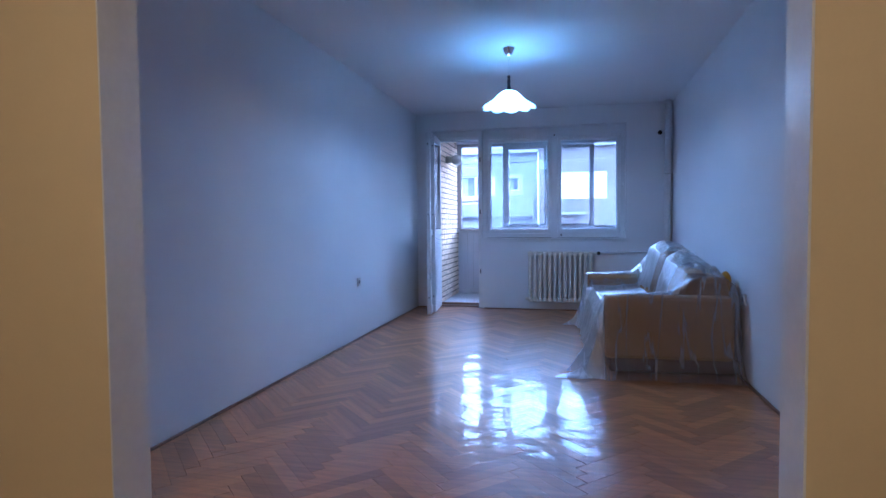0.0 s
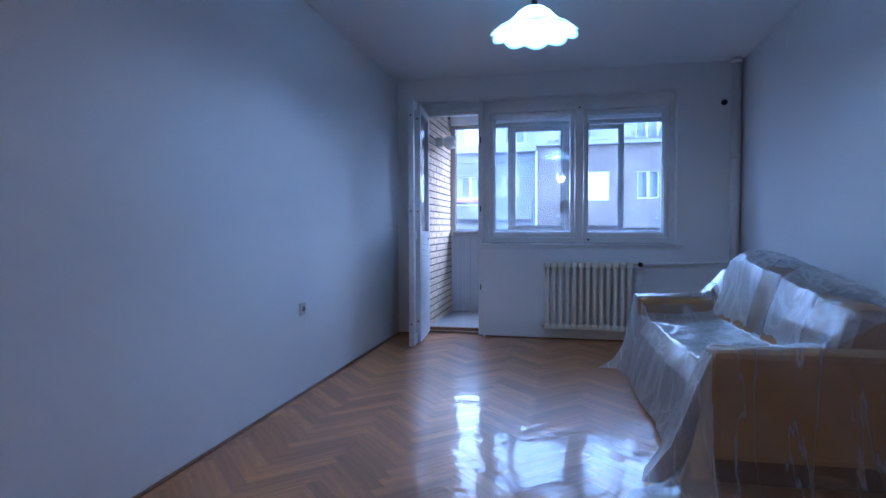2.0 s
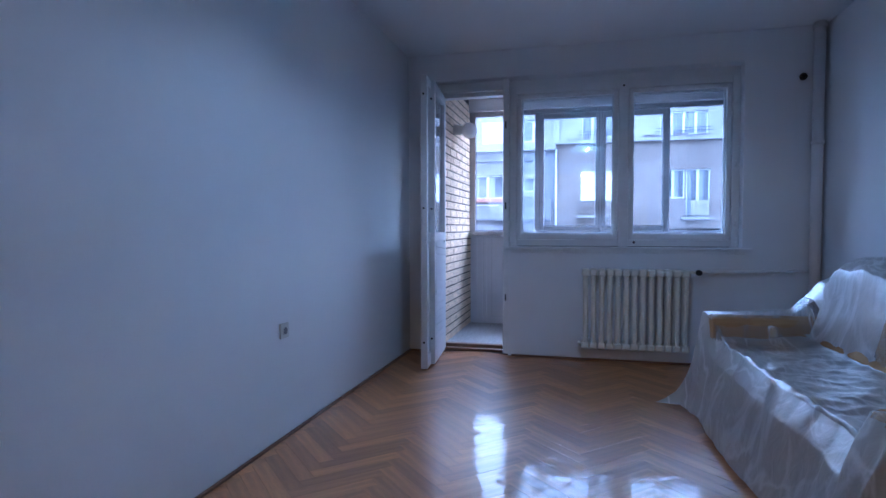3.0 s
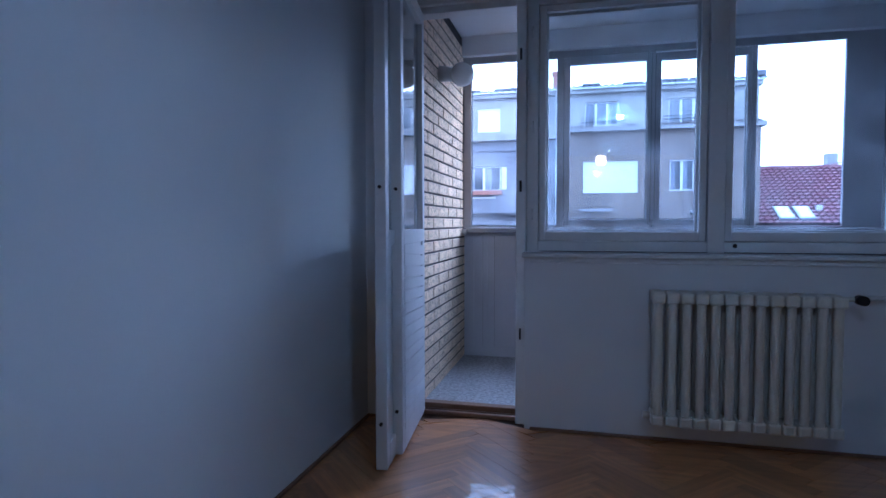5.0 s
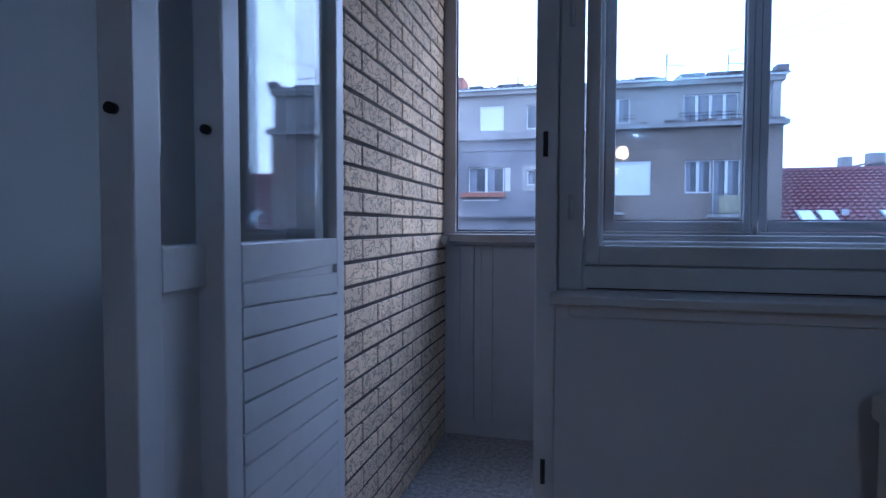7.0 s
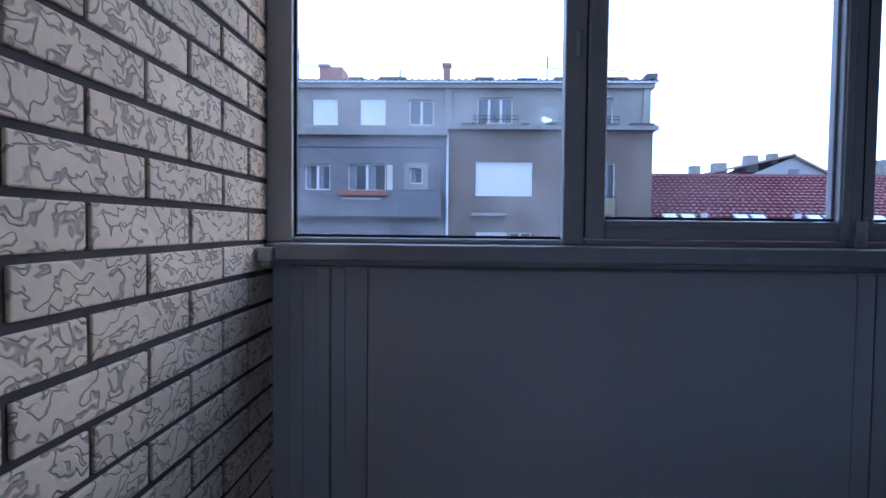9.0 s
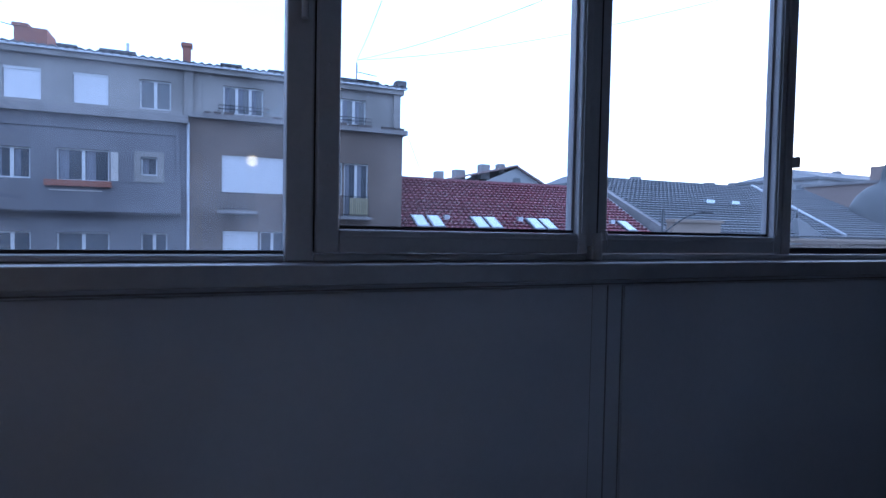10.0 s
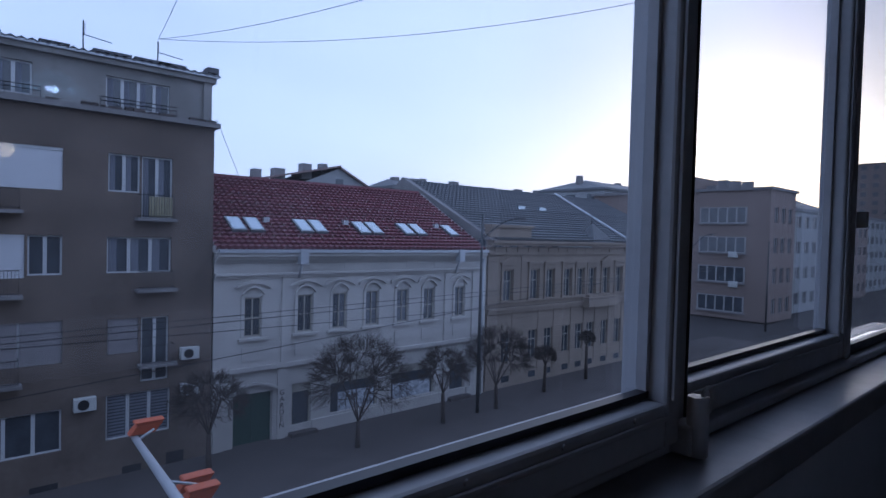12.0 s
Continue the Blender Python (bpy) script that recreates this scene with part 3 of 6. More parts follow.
# ---- balcony door and window of the room ----
def window_unit():
    w = thing("window_1", (1.55, 12.33, 0.945), "white painted wooden double window with two casements", "window")
    y0, y1 = 12.30, 12.40
    boxes("window_frame", FRAME, w, [
        (0.63, 0.69, y0, y1, 0.946, 2.325), (2.41, 2.469, y0, y1, 0.946, 2.325), (1.54, 1.62, y0 - 0.006, y1, 0.946, 2.325),
        (0.69, 1.54, y0, y1, 0.946, 1.005), (1.62, 2.41, y0, y1, 0.946, 1.005),
        (0.69, 1.54, y0, y1, 2.268, 2.325), (1.62, 2.41, y0, y1, 2.268, 2.325)], 0.004)
    boxes("lintel_board", FRAME, w, [(0.63, 2.469, y0 + 0.03, y1, 2.326, 2.40)], 0.003)
    for a, b in ((0.694, 1.536), (1.624, 2.406)):
        for yy, ins, nm in ((12.315, 0.034, "inner_casement"), (12.362, 0.045, "outer_casement")):
            s = boxes(nm, FRAME, w, [
                (a, a + ins, yy, yy + 0.033, 1.007, 2.264), (b - ins, b, yy, yy + 0.035, 1.007, 2.264),
                (a + ins, b - ins, yy, yy + 0.035, 1.007, 1.007 + ins + 0.014), (a + ins, b - ins, yy, yy + 0.035, 2.264 - ins, 2.264)], 0.004)
            boxes("pane", GLASS, s, [(a + ins, b - ins, yy + 0.015, yy + 0.018, 1.021 + ins, 2.264 - ins)])
    for x in (0.66, 2.44):
        for z in (1.15, 1.62, 2.12):
            bm = bmesh.new()
            tube(bm, (x, y0 - 0.007, z - 0.03), (x, y0 - 0.007, z + 0.03), 0.006)
            part("hinge", bm, FRAME, w)
    bm = bmesh.new()
    tube(bm, (1.67, 12.314, 0.985), (1.67, 12.295, 0.985), 0.011)
    part("latch_knob", bm, IRON, w, "dark metal knob")
    bm = bmesh.new()
    tube(bm, (1.58, 12.312, 2.29), (1.58, 12.292, 2.29), 0.009)
    part("latch", bm, IRON, w, "dark metal espagnolette end")
    boxes("seal", DARK, w, [(0.70, 2.40, 12.296, 12.2995, 0.949, 0.952)])
    # door frame
    d = thing("door_1", (0.3, 12.33, 0.0), "white painted wooden double balcony door standing open into the room", "door")
    boxes("door_frame", FRAME, d, [(0.576, 0.628, 12.255, 12.325, 0.0, 2.398), (0.62, 0.628, 12.326, 12.395, 0.0, 2.398), (-0.058, -0.004, 12.30, 12.35, 0.0, 2.398),
                                   (0.0, 0.574, 12.30, 12.395, 2.27, 2.398), (0.012, 0.574, 12.262, 12.298, 2.305, 2.325)], 0.005)
    boxes("threshold", WOODTRIM, d, [(0.0, 0.574, 12.30, 12.36, 0.0, 0.022), (0.0, 0.619, 12.36, 12.42, 0.0, 0.05)], 0.004, "dark worn threshold")
    boxes("threshold_strip", CHROME, d, [(0.0, 0.574, 12.322, 12.335, 0.022, 0.026)], 0.0, "dull metal threshold strip")
    for z in (0.5, 1.3, 2.0):
        bm = bmesh.new()
        tube(bm, (0.60, 12.253, z - 0.03), (0.60, 12.253, z + 0.03), 0.006)
        part("strike_plate", bm, IRON, d)


window_unit()


def door_leaf(name, hinge, angle, width, label, boards):
    """A leaf built from its hinge along local x, then turned."""
    d = thing(name, (0, 0, 0), label, "door")
    t = 0.052
    h0, h1 = 0.012, 2.275
    for a, b in ((0.0, 0.06), (width - 0.06, width)):
        boxes("door_stile", DOORP, d, [(a, b, 0, t, h0, h1)], 0.004)
    for a, b in ((h0, h0 + 0.10), (h1 - 0.07, h1), (1.0, 1.07)):
        boxes("door_rail", DOORP, d, [(0.061, width - 0.061, 0.0, t, a, b)], 0.003)
    boxes("pane", GLASS, d, [(0.06, width - 0.06, t / 2 - 0.002, t / 2 + 0.002, 1.07, h1 - 0.07)])
    if boards:
        boxes("door_panel", DOORP, d, [(0.06, width - 0.06, 0.012, t - 0.012, h0 + 0.1, 1.0)])
        z = h0 + 0.02
        while z < 1.03:
            bm = bmesh.new()
            dz = 0.058
            w0, w1 = 0.062, width - 0.062
            za, zb = z, z + dz - 0.005
            pts = [(w0, za - 0.035), (w1, za), (w1, zb), (w0, zb - 0.035)]
            pts = [(px, min(max(pz, h0 + 0.102), 0.998)) for px, pz in pts]
            if max(p[1] for p in pts) - min(p[1] for p in pts) > 0.02:
                fr = [bm.verts.new((px, t + 0.001, pz)) for px, pz in pts]
                bk = [bm.verts.new((px, t - 0.012, pz)) for px, pz in pts]
                bm.faces.new(fr)
                bm.faces.new(bk[::-1])
                for i in range(4):
                    bm.faces.new((fr[i], bk[i], bk[(i + 1) % 4], fr[(i + 1) % 4]))
                part("board", bm, DOORP, d)
            else:
                bm.free()
            z += dz
    else:
        boxes("door_panel", DOORP, d, [(0.06, width - 0.06, 0.014, t - 0.014, h0 + 0.1, 1.0)])
    for z in (0.22, 1.26, 2.13):
        bm = bmesh.new()
        tube(bm, (width - 0.001, t / 2, z), (width + 0.012, t / 2, z), 0.008)
        part("bolt", bm, IRON, d, "dark metal bolt end")
    d.matrix_basis = Matrix.Translation(hinge) @ Matrix.Rotation(radians(angle), 4, "Z")
    return d


door_leaf("door_leaf_outer", (-0.008, 12.322, 0), -84.0, 0.64, "white glazed balcony door leaf with diagonal boards, open", True)
door_leaf("door_leaf_inner", (-0.03, 12.24, 0), -84.2, 0.735, "white glazed inner balcony door leaf, open against the wall", False)


# ---- lamp ----
def pendant():
    L = thing("ceiling_lamp", (1.29, 9.60, 2.63), "ceiling lamp with a scalloped frosted glass shade, switched on", "lamp")
    bm = bmesh.new()
    rings = lathe(bm, [(0.012, 2.565), (0.028, 2.575), (0.045, 2.61), (0.052, 2.629)], 24)
    bmesh.ops.translate(bm, vec=(1.29, 9.60, 0), verts=bm.verts[:])
    part("ceiling_rose", bm, CHROME, L, "polished metal ceiling cup")
    bm = bmesh.new()
    for i in range(9):
        z = 2.565 - i * 0.0185
        r = 0.006
        for k in range(8):
            a0, a1 = 2 * math.pi * k / 8, 2 * math.pi * (k + 1) / 8
            f = (lambda a: (1.29 + (r * math.cos(a) if i % 2 else 0), 9.60 + (0 if i % 2 else r * math.cos(a)), z - 0.010 + 0.0125 * math.sin(a)))
            tube(bm, f(a0), f(a1), 0.0014, n=5, caps=False)
    part("chain", bm, CHROME, L)
    bm = bmesh.new()
    lathe(bm, [(0.006, 2.40), (0.014, 2.395), (0.014, 2.385), (0.009, 2.375), (0.016, 2.35), (0.012, 2.32), (0.017, 2.30), (0.02, 2.285), (0.03, 2.272)], 20)
    bmesh.ops.translate(bm, vec=(1.29, 9.60, 0), verts=bm.verts[:])
    part("stem", bm, IRON, L, "dark turned stem")
    bm = bmesh.new()

    def wave(a, r, z):
        k = max(0.0, (r - 0.11) / 0.11)
        s = abs(math.sin(5 * a))
        return 0.022 * k * s, -0.020 * k * s
    prof = [(0.03, 0.0), (0.06, -0.008), (0.09, -0.03), (0.115, -0.058), (0.145, -0.085), (0.175, -0.103), (0.20, -0.116), (0.215, -0.128)]
    lathe(bm, prof, 80, wave)
    ob = part("shade", bm, SHADE, L, "scalloped frosted glass shade")
    ob.location = (1.29, 9.60, 2.272)
    md = ob.modifiers.new("thick", "SOLIDIFY")
    md.thickness = 0.003


pendant()


# ---- radiator, pipes, sockets ----
def radiator():
    r = thing("radiator", (1.66, 12.07, 0.10), "cream cast-iron column radiator on the white wall under the window", "radiator")
    n = 13
    w = 0.82 / n
    for i in range(n):
        x = 1.25 + w * (i + 0.5)
        bm = bmesh.new()
        for y in (12.045, 12.135):
            bmesh_col(bm, x, y, 0.17, 0.73, 0.021, 0.022)
        for z in (0.155, 0.745):
            box(bm, x - w / 2 + 0.001, x + w / 2 - 0.001, 12.018, 12.162, z - 0.028, z + 0.028, bev=0.013)
        part("section", bm, CREAM, r)
    for x in (1.30, 2.0):
        for z in (0.25, 0.65):
            boxes("bracket", CREAM, r, [(x - 0.01, x + 0.01, 12.16, 12.20, z - 0.01, z + 0.01)])
    bm = bmesh.new()
    tube(bm, (1.22, 12.09, 0.16), (1.252, 12.09, 0.16), 0.018, n=12)
    part("plug", bm, CREAM, r)
    bm = bmesh.new()
    tube(bm, (2.07, 12.09, 0.755), (2.16, 12.09, 0.755), 0.010)
    part("valve", bm, CREAM, r)
    bm = bmesh.new()
    tube(bm, (2.135, 12.095, 0.755), (2.135, 12.04, 0.755), 0.022, n=14)
    part("valve_cap", bm, IRON, r, "black valve cap")


def bmesh_col(bm, x, y, z0, z1, rx, ry, n=10):
    a = [bm.verts.new((x + rx * math.cos(2 * math.pi * i / n), y + ry * math.sin(2 * math.pi * i / n), z0)) for i in range(n)]
    b = [bm.verts.new((v.co.x, v.co.y, z1)) for v in a]
    for i in range(n):
        bm.faces.new((a[i], a[(i + 1) % n], b[(i + 1) % n], b[i])).smooth = True


radiator()


def pipes():
    p = thing("heating_pipe", (2.945, 12.14, 0), "white painted heating riser pipe with a branch to the radiator", "pipe")
    bm = bmesh.new()
    tube(bm, (2.955, 12.135, 0.0), (2.955, 12.135, 2.63), 0.038, n=18)
    part("riser", bm, WALL, p)
    for z in (1.74, 2.60):
        bm = bmesh.new()
        tube(bm, (2.955, 12.135, z - 0.012), (2.955, 12.135, z + 0.012), 0.046, n=18)
        part("collar", bm, WALL, p)
    bm = bmesh.new()
    tube(bm, (2.16, 12.14, 0.757), (2.92, 12.14, 0.775), 0.011)
    part("branch", bm, WALL, p)
    bm = bmesh.new()
    tube(bm, (0, 0, 0), (0, -0.018, 0), 0.026, n=18)
    tube(bm, (0, -0.018, 0), (0, -0.026, 0), 0.017, 0.012, n=18)
    c = part("wall_plug", bm, IRON)
    c.location = (2.87, 12.199, 2.25)
    tagged(c, "small round black cable cap on the white wall", "wall plug")


pipes()


def socket(name, x, y, z, side):
    s = thing(name, (x, y, z), "small white wall socket with a round recess", "socket", "wall sockets")
    boxes("plate", SOCKET, s, [(x, x + side * 0.010, y - 0.04, y + 0.04, z - 0.04, z + 0.04)], 0.003)
    bm = bmesh.new()
    tube(bm, (x + side * 0.010, y, z), (x + side * 0.014, y, z), 0.024, n=20)
    part("insert", bm, SOCKET, s)
    bm = bmesh.new()
    tube(bm, (x + side * 0.0142, y, z), (x + side * 0.0146, y, z), 0.019, n=20)
    part("recess", bm, mat_dark_plastic, s, "dark round recess")


mat_dark_plastic = mat("dark_grey_plastic", (0.16, 0.16, 0.17), 0.5)
socket("wall_socket", XL, 9.99, 0.57, 1)
socket("wall_socket", XR, 9.11, 0.58, -1)


# ---- globe lamp on the brick wall ----
def globe():
    g = thing("wall_lamp", (0.06, 12.86, 2.08), "white globe wall lamp, switched off, on the brick wall", "lamp")
    bm = bmesh.new()
    bmesh.ops.create_uvsphere(bm, u_segments=24, v_segments=16, radius=0.078)
    bmesh.ops.translate(bm, vec=(0.155, 12.87, 2.075), verts=bm.verts[:])
    for f in bm.faces:
        f.smooth = True
    part("globe", bm, mat("opal_glass", (0.78, 0.80, 0.82), 0.12, vary=0.02, bump=0), g)
    bm = bmesh.new()
    tube(bm, (0.0, 12.87, 2.09), (0.09, 12.87, 2.08), 0.052, 0.045, n=20)
    part("holder", bm, SOCKET, g, "white plastic lamp holder")


globe()


# ---- sofa under plastic ----
SOFA_TURN = Matrix.Translation((2.05, 9.03, 0)) @ Matrix.Rotation(radians(2.7), 4, "Z") @ Matrix.Translation((-2.05, -9.03, 0))


def sofa():
    s = thing("sofa", (2.5, 10.0, 0), "two-seat sofa in ochre fabric standing against the wall", "sofa")
    Y0, Y1 = 9.03, 10.98
    boxes("base", SOFA_D, s, [(2.10, 2.98, Y0 + 0.03, Y1 - 0.03, 0.03, 0.14)], 0.01, "dark brown plinth")
    boxes("front_rail", SOFA, s, [(2.10, 2.20, Y0 + 0.17, Y1 - 0.17, 0.14, 0.30)], 0.02)
    for a in (Y0, Y1 - 0.16):
        boxes("armrest", SOFA, s, [(2.06, 2.96, a, a + 0.16, 0.13, 0.595)], 0.03)
    m = (Y0 + Y1) / 2
    for a, b in ((Y0 + 0.165, m - 0.004), (m + 0.004, Y1 - 0.165)):
        boxes("seat_cushion", SOFA, s, [(2.10, 2.70, a, b, 0.28, 0.43)], 0.035)
    boxes("backrest", SOFA, s, [(2.74, 2.97, Y0 + 0.165, Y1 - 0.165, 0.14, 0.72)], 0.04)
    for a, b, k in ((Y0 + 0.17, m - 0.01, 0), (m + 0.01, Y1 - 0.17, 1)):
        bm = bmesh.new()
        box(bm, 2.54, 2.73, a, b, 0.43, 0.86 if k else 0.77, bev=0.06)
        for v in bm.verts:
            v.co.x += (v.co.z - 0.43) * 0.33
        part("back_cushion", bm, SOFA, s)
    bm = bmesh.new()
    bmesh.ops.create_icosphere(bm, subdivisions=3, radius=0.085)
    for v in bm.verts:
        v.co.x *= 0.45
        v.co.y *= 0.8
    bmesh.ops.translate(bm, vec=(2.955, 9.27, 0.68), verts=bm.verts[:])
    y = part("foam_roll", bm, YELLOW)
    tagged(y, "yellow foam pad wedged behind the sofa back", "foam pad")
    y.matrix_basis = SOFA_TURN
    s.matrix_basis = SOFA_TURN @ s.matrix_basis


sofa()


def sheet():
    """A thin sheet draped over the sofa, from the floor in front over seat and back."""
    Y0, Y1 = 9.03, 10.98
    nu, nv = 190, 230

    def top(y):
        k = 1.0 / (1 + math.exp(-(Y0 + 0.17 - y) / 0.02)) + 1.0 / (1 + math.exp((Y1 - 0.17 - y) / 0.02))
        return min(1.0, k)
    prof_m = [(1.96, 0.03), (2.00, 0.16), (2.04, 0.36), (2.10, 0.455), (2.35, 0.448), (2.56, 0.47), (2.60, 0.64), (2.66, 0.87), (2.75, 0.935), (2.88, 0.92), (2.955, 0.76), (2.985, 0.45), (3.0, 0.10)]
    prof_a = [(1.93, 0.03), (1.98, 0.18), (2.025, 0.45), (2.05, 0.60), (2.35, 0.612), (2.52, 0.625), (2.60, 0.70), (2.67, 0.79), (2.76, 0.83), (2.88, 0.82), (2.955, 0.72), (2.985, 0.45), (3.0, 0.10)]

    def at(prof, u):
        s = u * (len(prof) - 1)
        i = min(int(s), len(prof) - 2)
        f = s - i
        f = f * f * (3 - 2 * f) * 0.35 + f * 0.65
        return prof[i][0] + (prof[i + 1][0] - prof[i][0]) * f, prof[i][1] + (prof[i + 1][1] - prof[i][1]) * f
    bm = bmesh.new()
    grid = []
    for j in range(nv + 1):
        v = j / nv
        row = []
        # the first part of the sheet hangs down the near end
        if v < 0.22:
            k = 1 - v / 0.22
            y = Y0 - 0.012 - 0.05 * k * k
            drop = k
        elif v > 0.93:
            k = (v - 0.93) / 0.07
            y = Y1 + 0.01 + 0.04 * k
            drop = k * 0.55
        else:
            y = Y0 - 0.012 + (Y1 - Y0 + 0.024) * (v - 0.22) / 0.71
            drop = 0.0
        for i in range(nu + 1):
            u = i / nu
            xm, zm = at(prof_m, u)
            xa, za = at(prof_a, u)
            t = top(y)
            x, z = xm + (xa - xm) * t, zm + (za - zm) * t
            if z > 0.62:
                z -= (z - 0.62) * 0.42 * min(1.0, max(0.0, (Y1 - 0.5 - y) / 1.1))
            if y < Y0:
                z = min(z, 0.62) if x < 2.97 else z
            n1 = noise.noise(Vector((x * 3.5, y * 3.0, z * 3.5)))
            n2 = noise.noise(Vector((x * 9 + 5, y * 8, z * 6)))
            n3 = abs(noise.noise(Vector((x * 5 - y * 6, y * 2.5 + x * 2, z * 3 + 9))))
            n4 = noise.noise(Vector((x * 19 + y * 6, y * 15, z * 15)))
            n5 = abs(noise.noise(Vector((x * 11 + 3, y * 13 - x * 7, z * 9))))
            seat = 1.0 - t if not drop else 0.0
            n6 = abs(noise.noise(Vector((x * 1.5 + 3, y * 4.5, z * 1.6))))
            n7 = abs(noise.noise(Vector((x * 6 + y * 9, y * 3 - x * 2, 2.0))))
            if u < 0.25:
                w = 0.018 * n1 - 0.026 * n6 + 0.010
            elif t > 0.5:
                w = 0.004 * n2 - 0.006 * n3
            else:
                w = 0.010 * n1 + 0.005 * n2 - 0.016 * n3 + 0.010 - seat * (0.012 * n7 + 0.010 * n5 - 0.004 * n4 - 0.005)
            if drop:
                zt = z
                z = zt * (1 - drop) + 0.012 * drop
                fl = max(0.0, 2.15 - x)
                x = x - 0.24 * drop * max(0, 1 - u * 6) + 0.015 * math.sin(u * 40) * drop
                out = max(0.0, (drop - 0.82) / 0.18) * (0.06 + 0.03 * noise.noise(Vector((x * 6, 3.0, 0))))
                yy = y - out - 0.03 * drop * abs(math.sin(u * 17 + n1 * 3)) - 0.025 * abs(noise.noise(Vector((x * 7 + z * 4, 0, z * 1.2)))) + w * 0.7 if v < 0.22 else y + 0.03 * drop + w * 0.7
            else:
                yy = y + 0.02 * n2
                near = max(0.0, 1 - (y - Y0) / 0.5)
                if u < 0.25:
                    x -= 0.16 * near * (1 - u / 0.25) ** 1.3
                    x += w * 1.3
                else:
                    z += max(w, -0.004) + 0.006
            x = min(x, 3.015)
            row.append(bm.verts.new((x, yy, max(z, 0.008))))
        grid.append(row)
    for ra, rb in zip(grid, grid[1:]):
        for i in range(nu):
            bm.faces.new((ra[i], ra[i + 1], rb[i + 1], rb[i])).smooth = True
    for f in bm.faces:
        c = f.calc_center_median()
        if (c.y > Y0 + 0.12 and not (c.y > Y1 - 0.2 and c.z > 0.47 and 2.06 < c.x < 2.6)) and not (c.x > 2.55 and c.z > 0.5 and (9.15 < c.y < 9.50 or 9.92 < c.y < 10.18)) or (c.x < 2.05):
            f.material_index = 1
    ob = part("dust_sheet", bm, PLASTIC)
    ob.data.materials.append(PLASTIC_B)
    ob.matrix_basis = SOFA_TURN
    tagged(ob, "crumpled thin clear plastic dust sheet draped over the sofa", "plastic sheet")


sheet()

# ---- street: ground, buildings ----
def ex(x): return 1.2276 * x - 0.48
def ez(z): return 1.25 * z - 0.20


FY, GZ = 38.0, -8.42
# the farther town is laid out on its own scale from the eye, and its ground lies at G0 there
G0 = -7.37
FAR = Matrix(((1.1146, 0, 0, -0.783), (0, 1.136, 0, -1.76), (0, 0, 1.135, -0.055), (0, 0, 0, 1)))
ASPH = mat("asphalt", (0.042, 0.038, 0.038), 0.9, vary=0.2, scale=0.6, fine=30)
PAVE = mat("grey_pavement", (0.075, 0.066, 0.064), 0.9, vary=0.15, scale=0.8, fine=12)
GREYR = mat("grey_brown_render", (0.145, 0.116, 0.098), 0.95, vary=0.4, scale=0.5, fine=5, bump=0.4, bdist=0.01)
GREYT = mat("pale_grey_render", (0.25, 0.24, 0.23), 0.95, vary=0.3, scale=0.6, fine=6, bump=0.4, bdist=0.01)
GREYB = mat("blue_grey_render", (0.15, 0.15, 0.165), 0.95, vary=0.15, scale=0.7, fine=6, bump=0.3, bdist=0.01)
CONC = mat("weathered_concrete", (0.22, 0.21, 0.21), 0.95, vary=0.3, scale=1.5, fine=9, bump=0.4, bdist=0.01)
WHITER = mat("cream_white_stucco", (0.49, 0.47, 0.445), 0.9, vary=0.16, scale=0.7, fine=5, bump=0.2, bdist=0.01)
BEIGE = mat("beige_stone_stucco", (0.27, 0.225, 0.185), 0.9, vary=0.15, scale=0.7, fine=5, bump=0.3, bdist=0.01)
PVC = mat("white_window_frame", (0.54, 0.55, 0.56), 0.4, vary=0.05)
WPANE = mat("dark_window_pane", (0.06, 0.07, 0.085), 0.08, vary=0.4, scale=1.2, bump=0, spec=0.8)
SHUT = mat("white_roller_shutter", (0.64, 0.65, 0.68), 0.5, vary=0.05, scale=2)
OLDSHUT = mat("old_louvre_shutter", (0.26, 0.24, 0.25), 0.6, vary=0.15, scale=2)
CURT = mat("net_curtain", (0.17, 0.18, 0.215), 0.9, vary=0.3, scale=8, stretch=(4, 1, 0.2))
REDT = mat("red_roof_tile", (0.18, 0.052, 0.066), 0.55, vary=0.15, scale=1.5, island=0.18, objrand=0.1, coat=0.1)
GREYTILE = mat("grey_roof_tile", (0.14, 0.145, 0.155), 0.6, vary=0.15, scale=1.5, island=0.15, objrand=0.1)
ZINC = mat("zinc_flashing", (0.45, 0.47, 0.50), 0.45, metal=0.3, vary=0.1)
BARK = mat("dark_bark", (0.065, 0.052, 0.046), 0.95, vary=0.2)
POLE = mat("dark_pole_paint", (0.05, 0.055, 0.06), 0.6)
FARB = mat("far_building_render", (0.24, 0.19, 0.17), 0.95, vary=0.12, scale=0.2, fine=2)
# grey render lifted paler, with the distance haze put into its colour
FARC = mat("far_grey_render", (0.33, 0.335, 0.34), 0.95, vary=0.12, scale=0.2, fine=2)
ORANGE = mat("orange_lamp_housing", (0.45, 0.09, 0.03), 0.5, vary=0.1)
GREENG = mat("dark_green_gate", (0.02, 0.06, 0.045), 0.5)
ACW = mat("white_ac_casing", (0.55, 0.56, 0.55), 0.5, vary=0.06)
BRICKC = mat("red_chimney_brick", (0.25, 0.11, 0.08), 0.9, vary=0.3, scale=8)

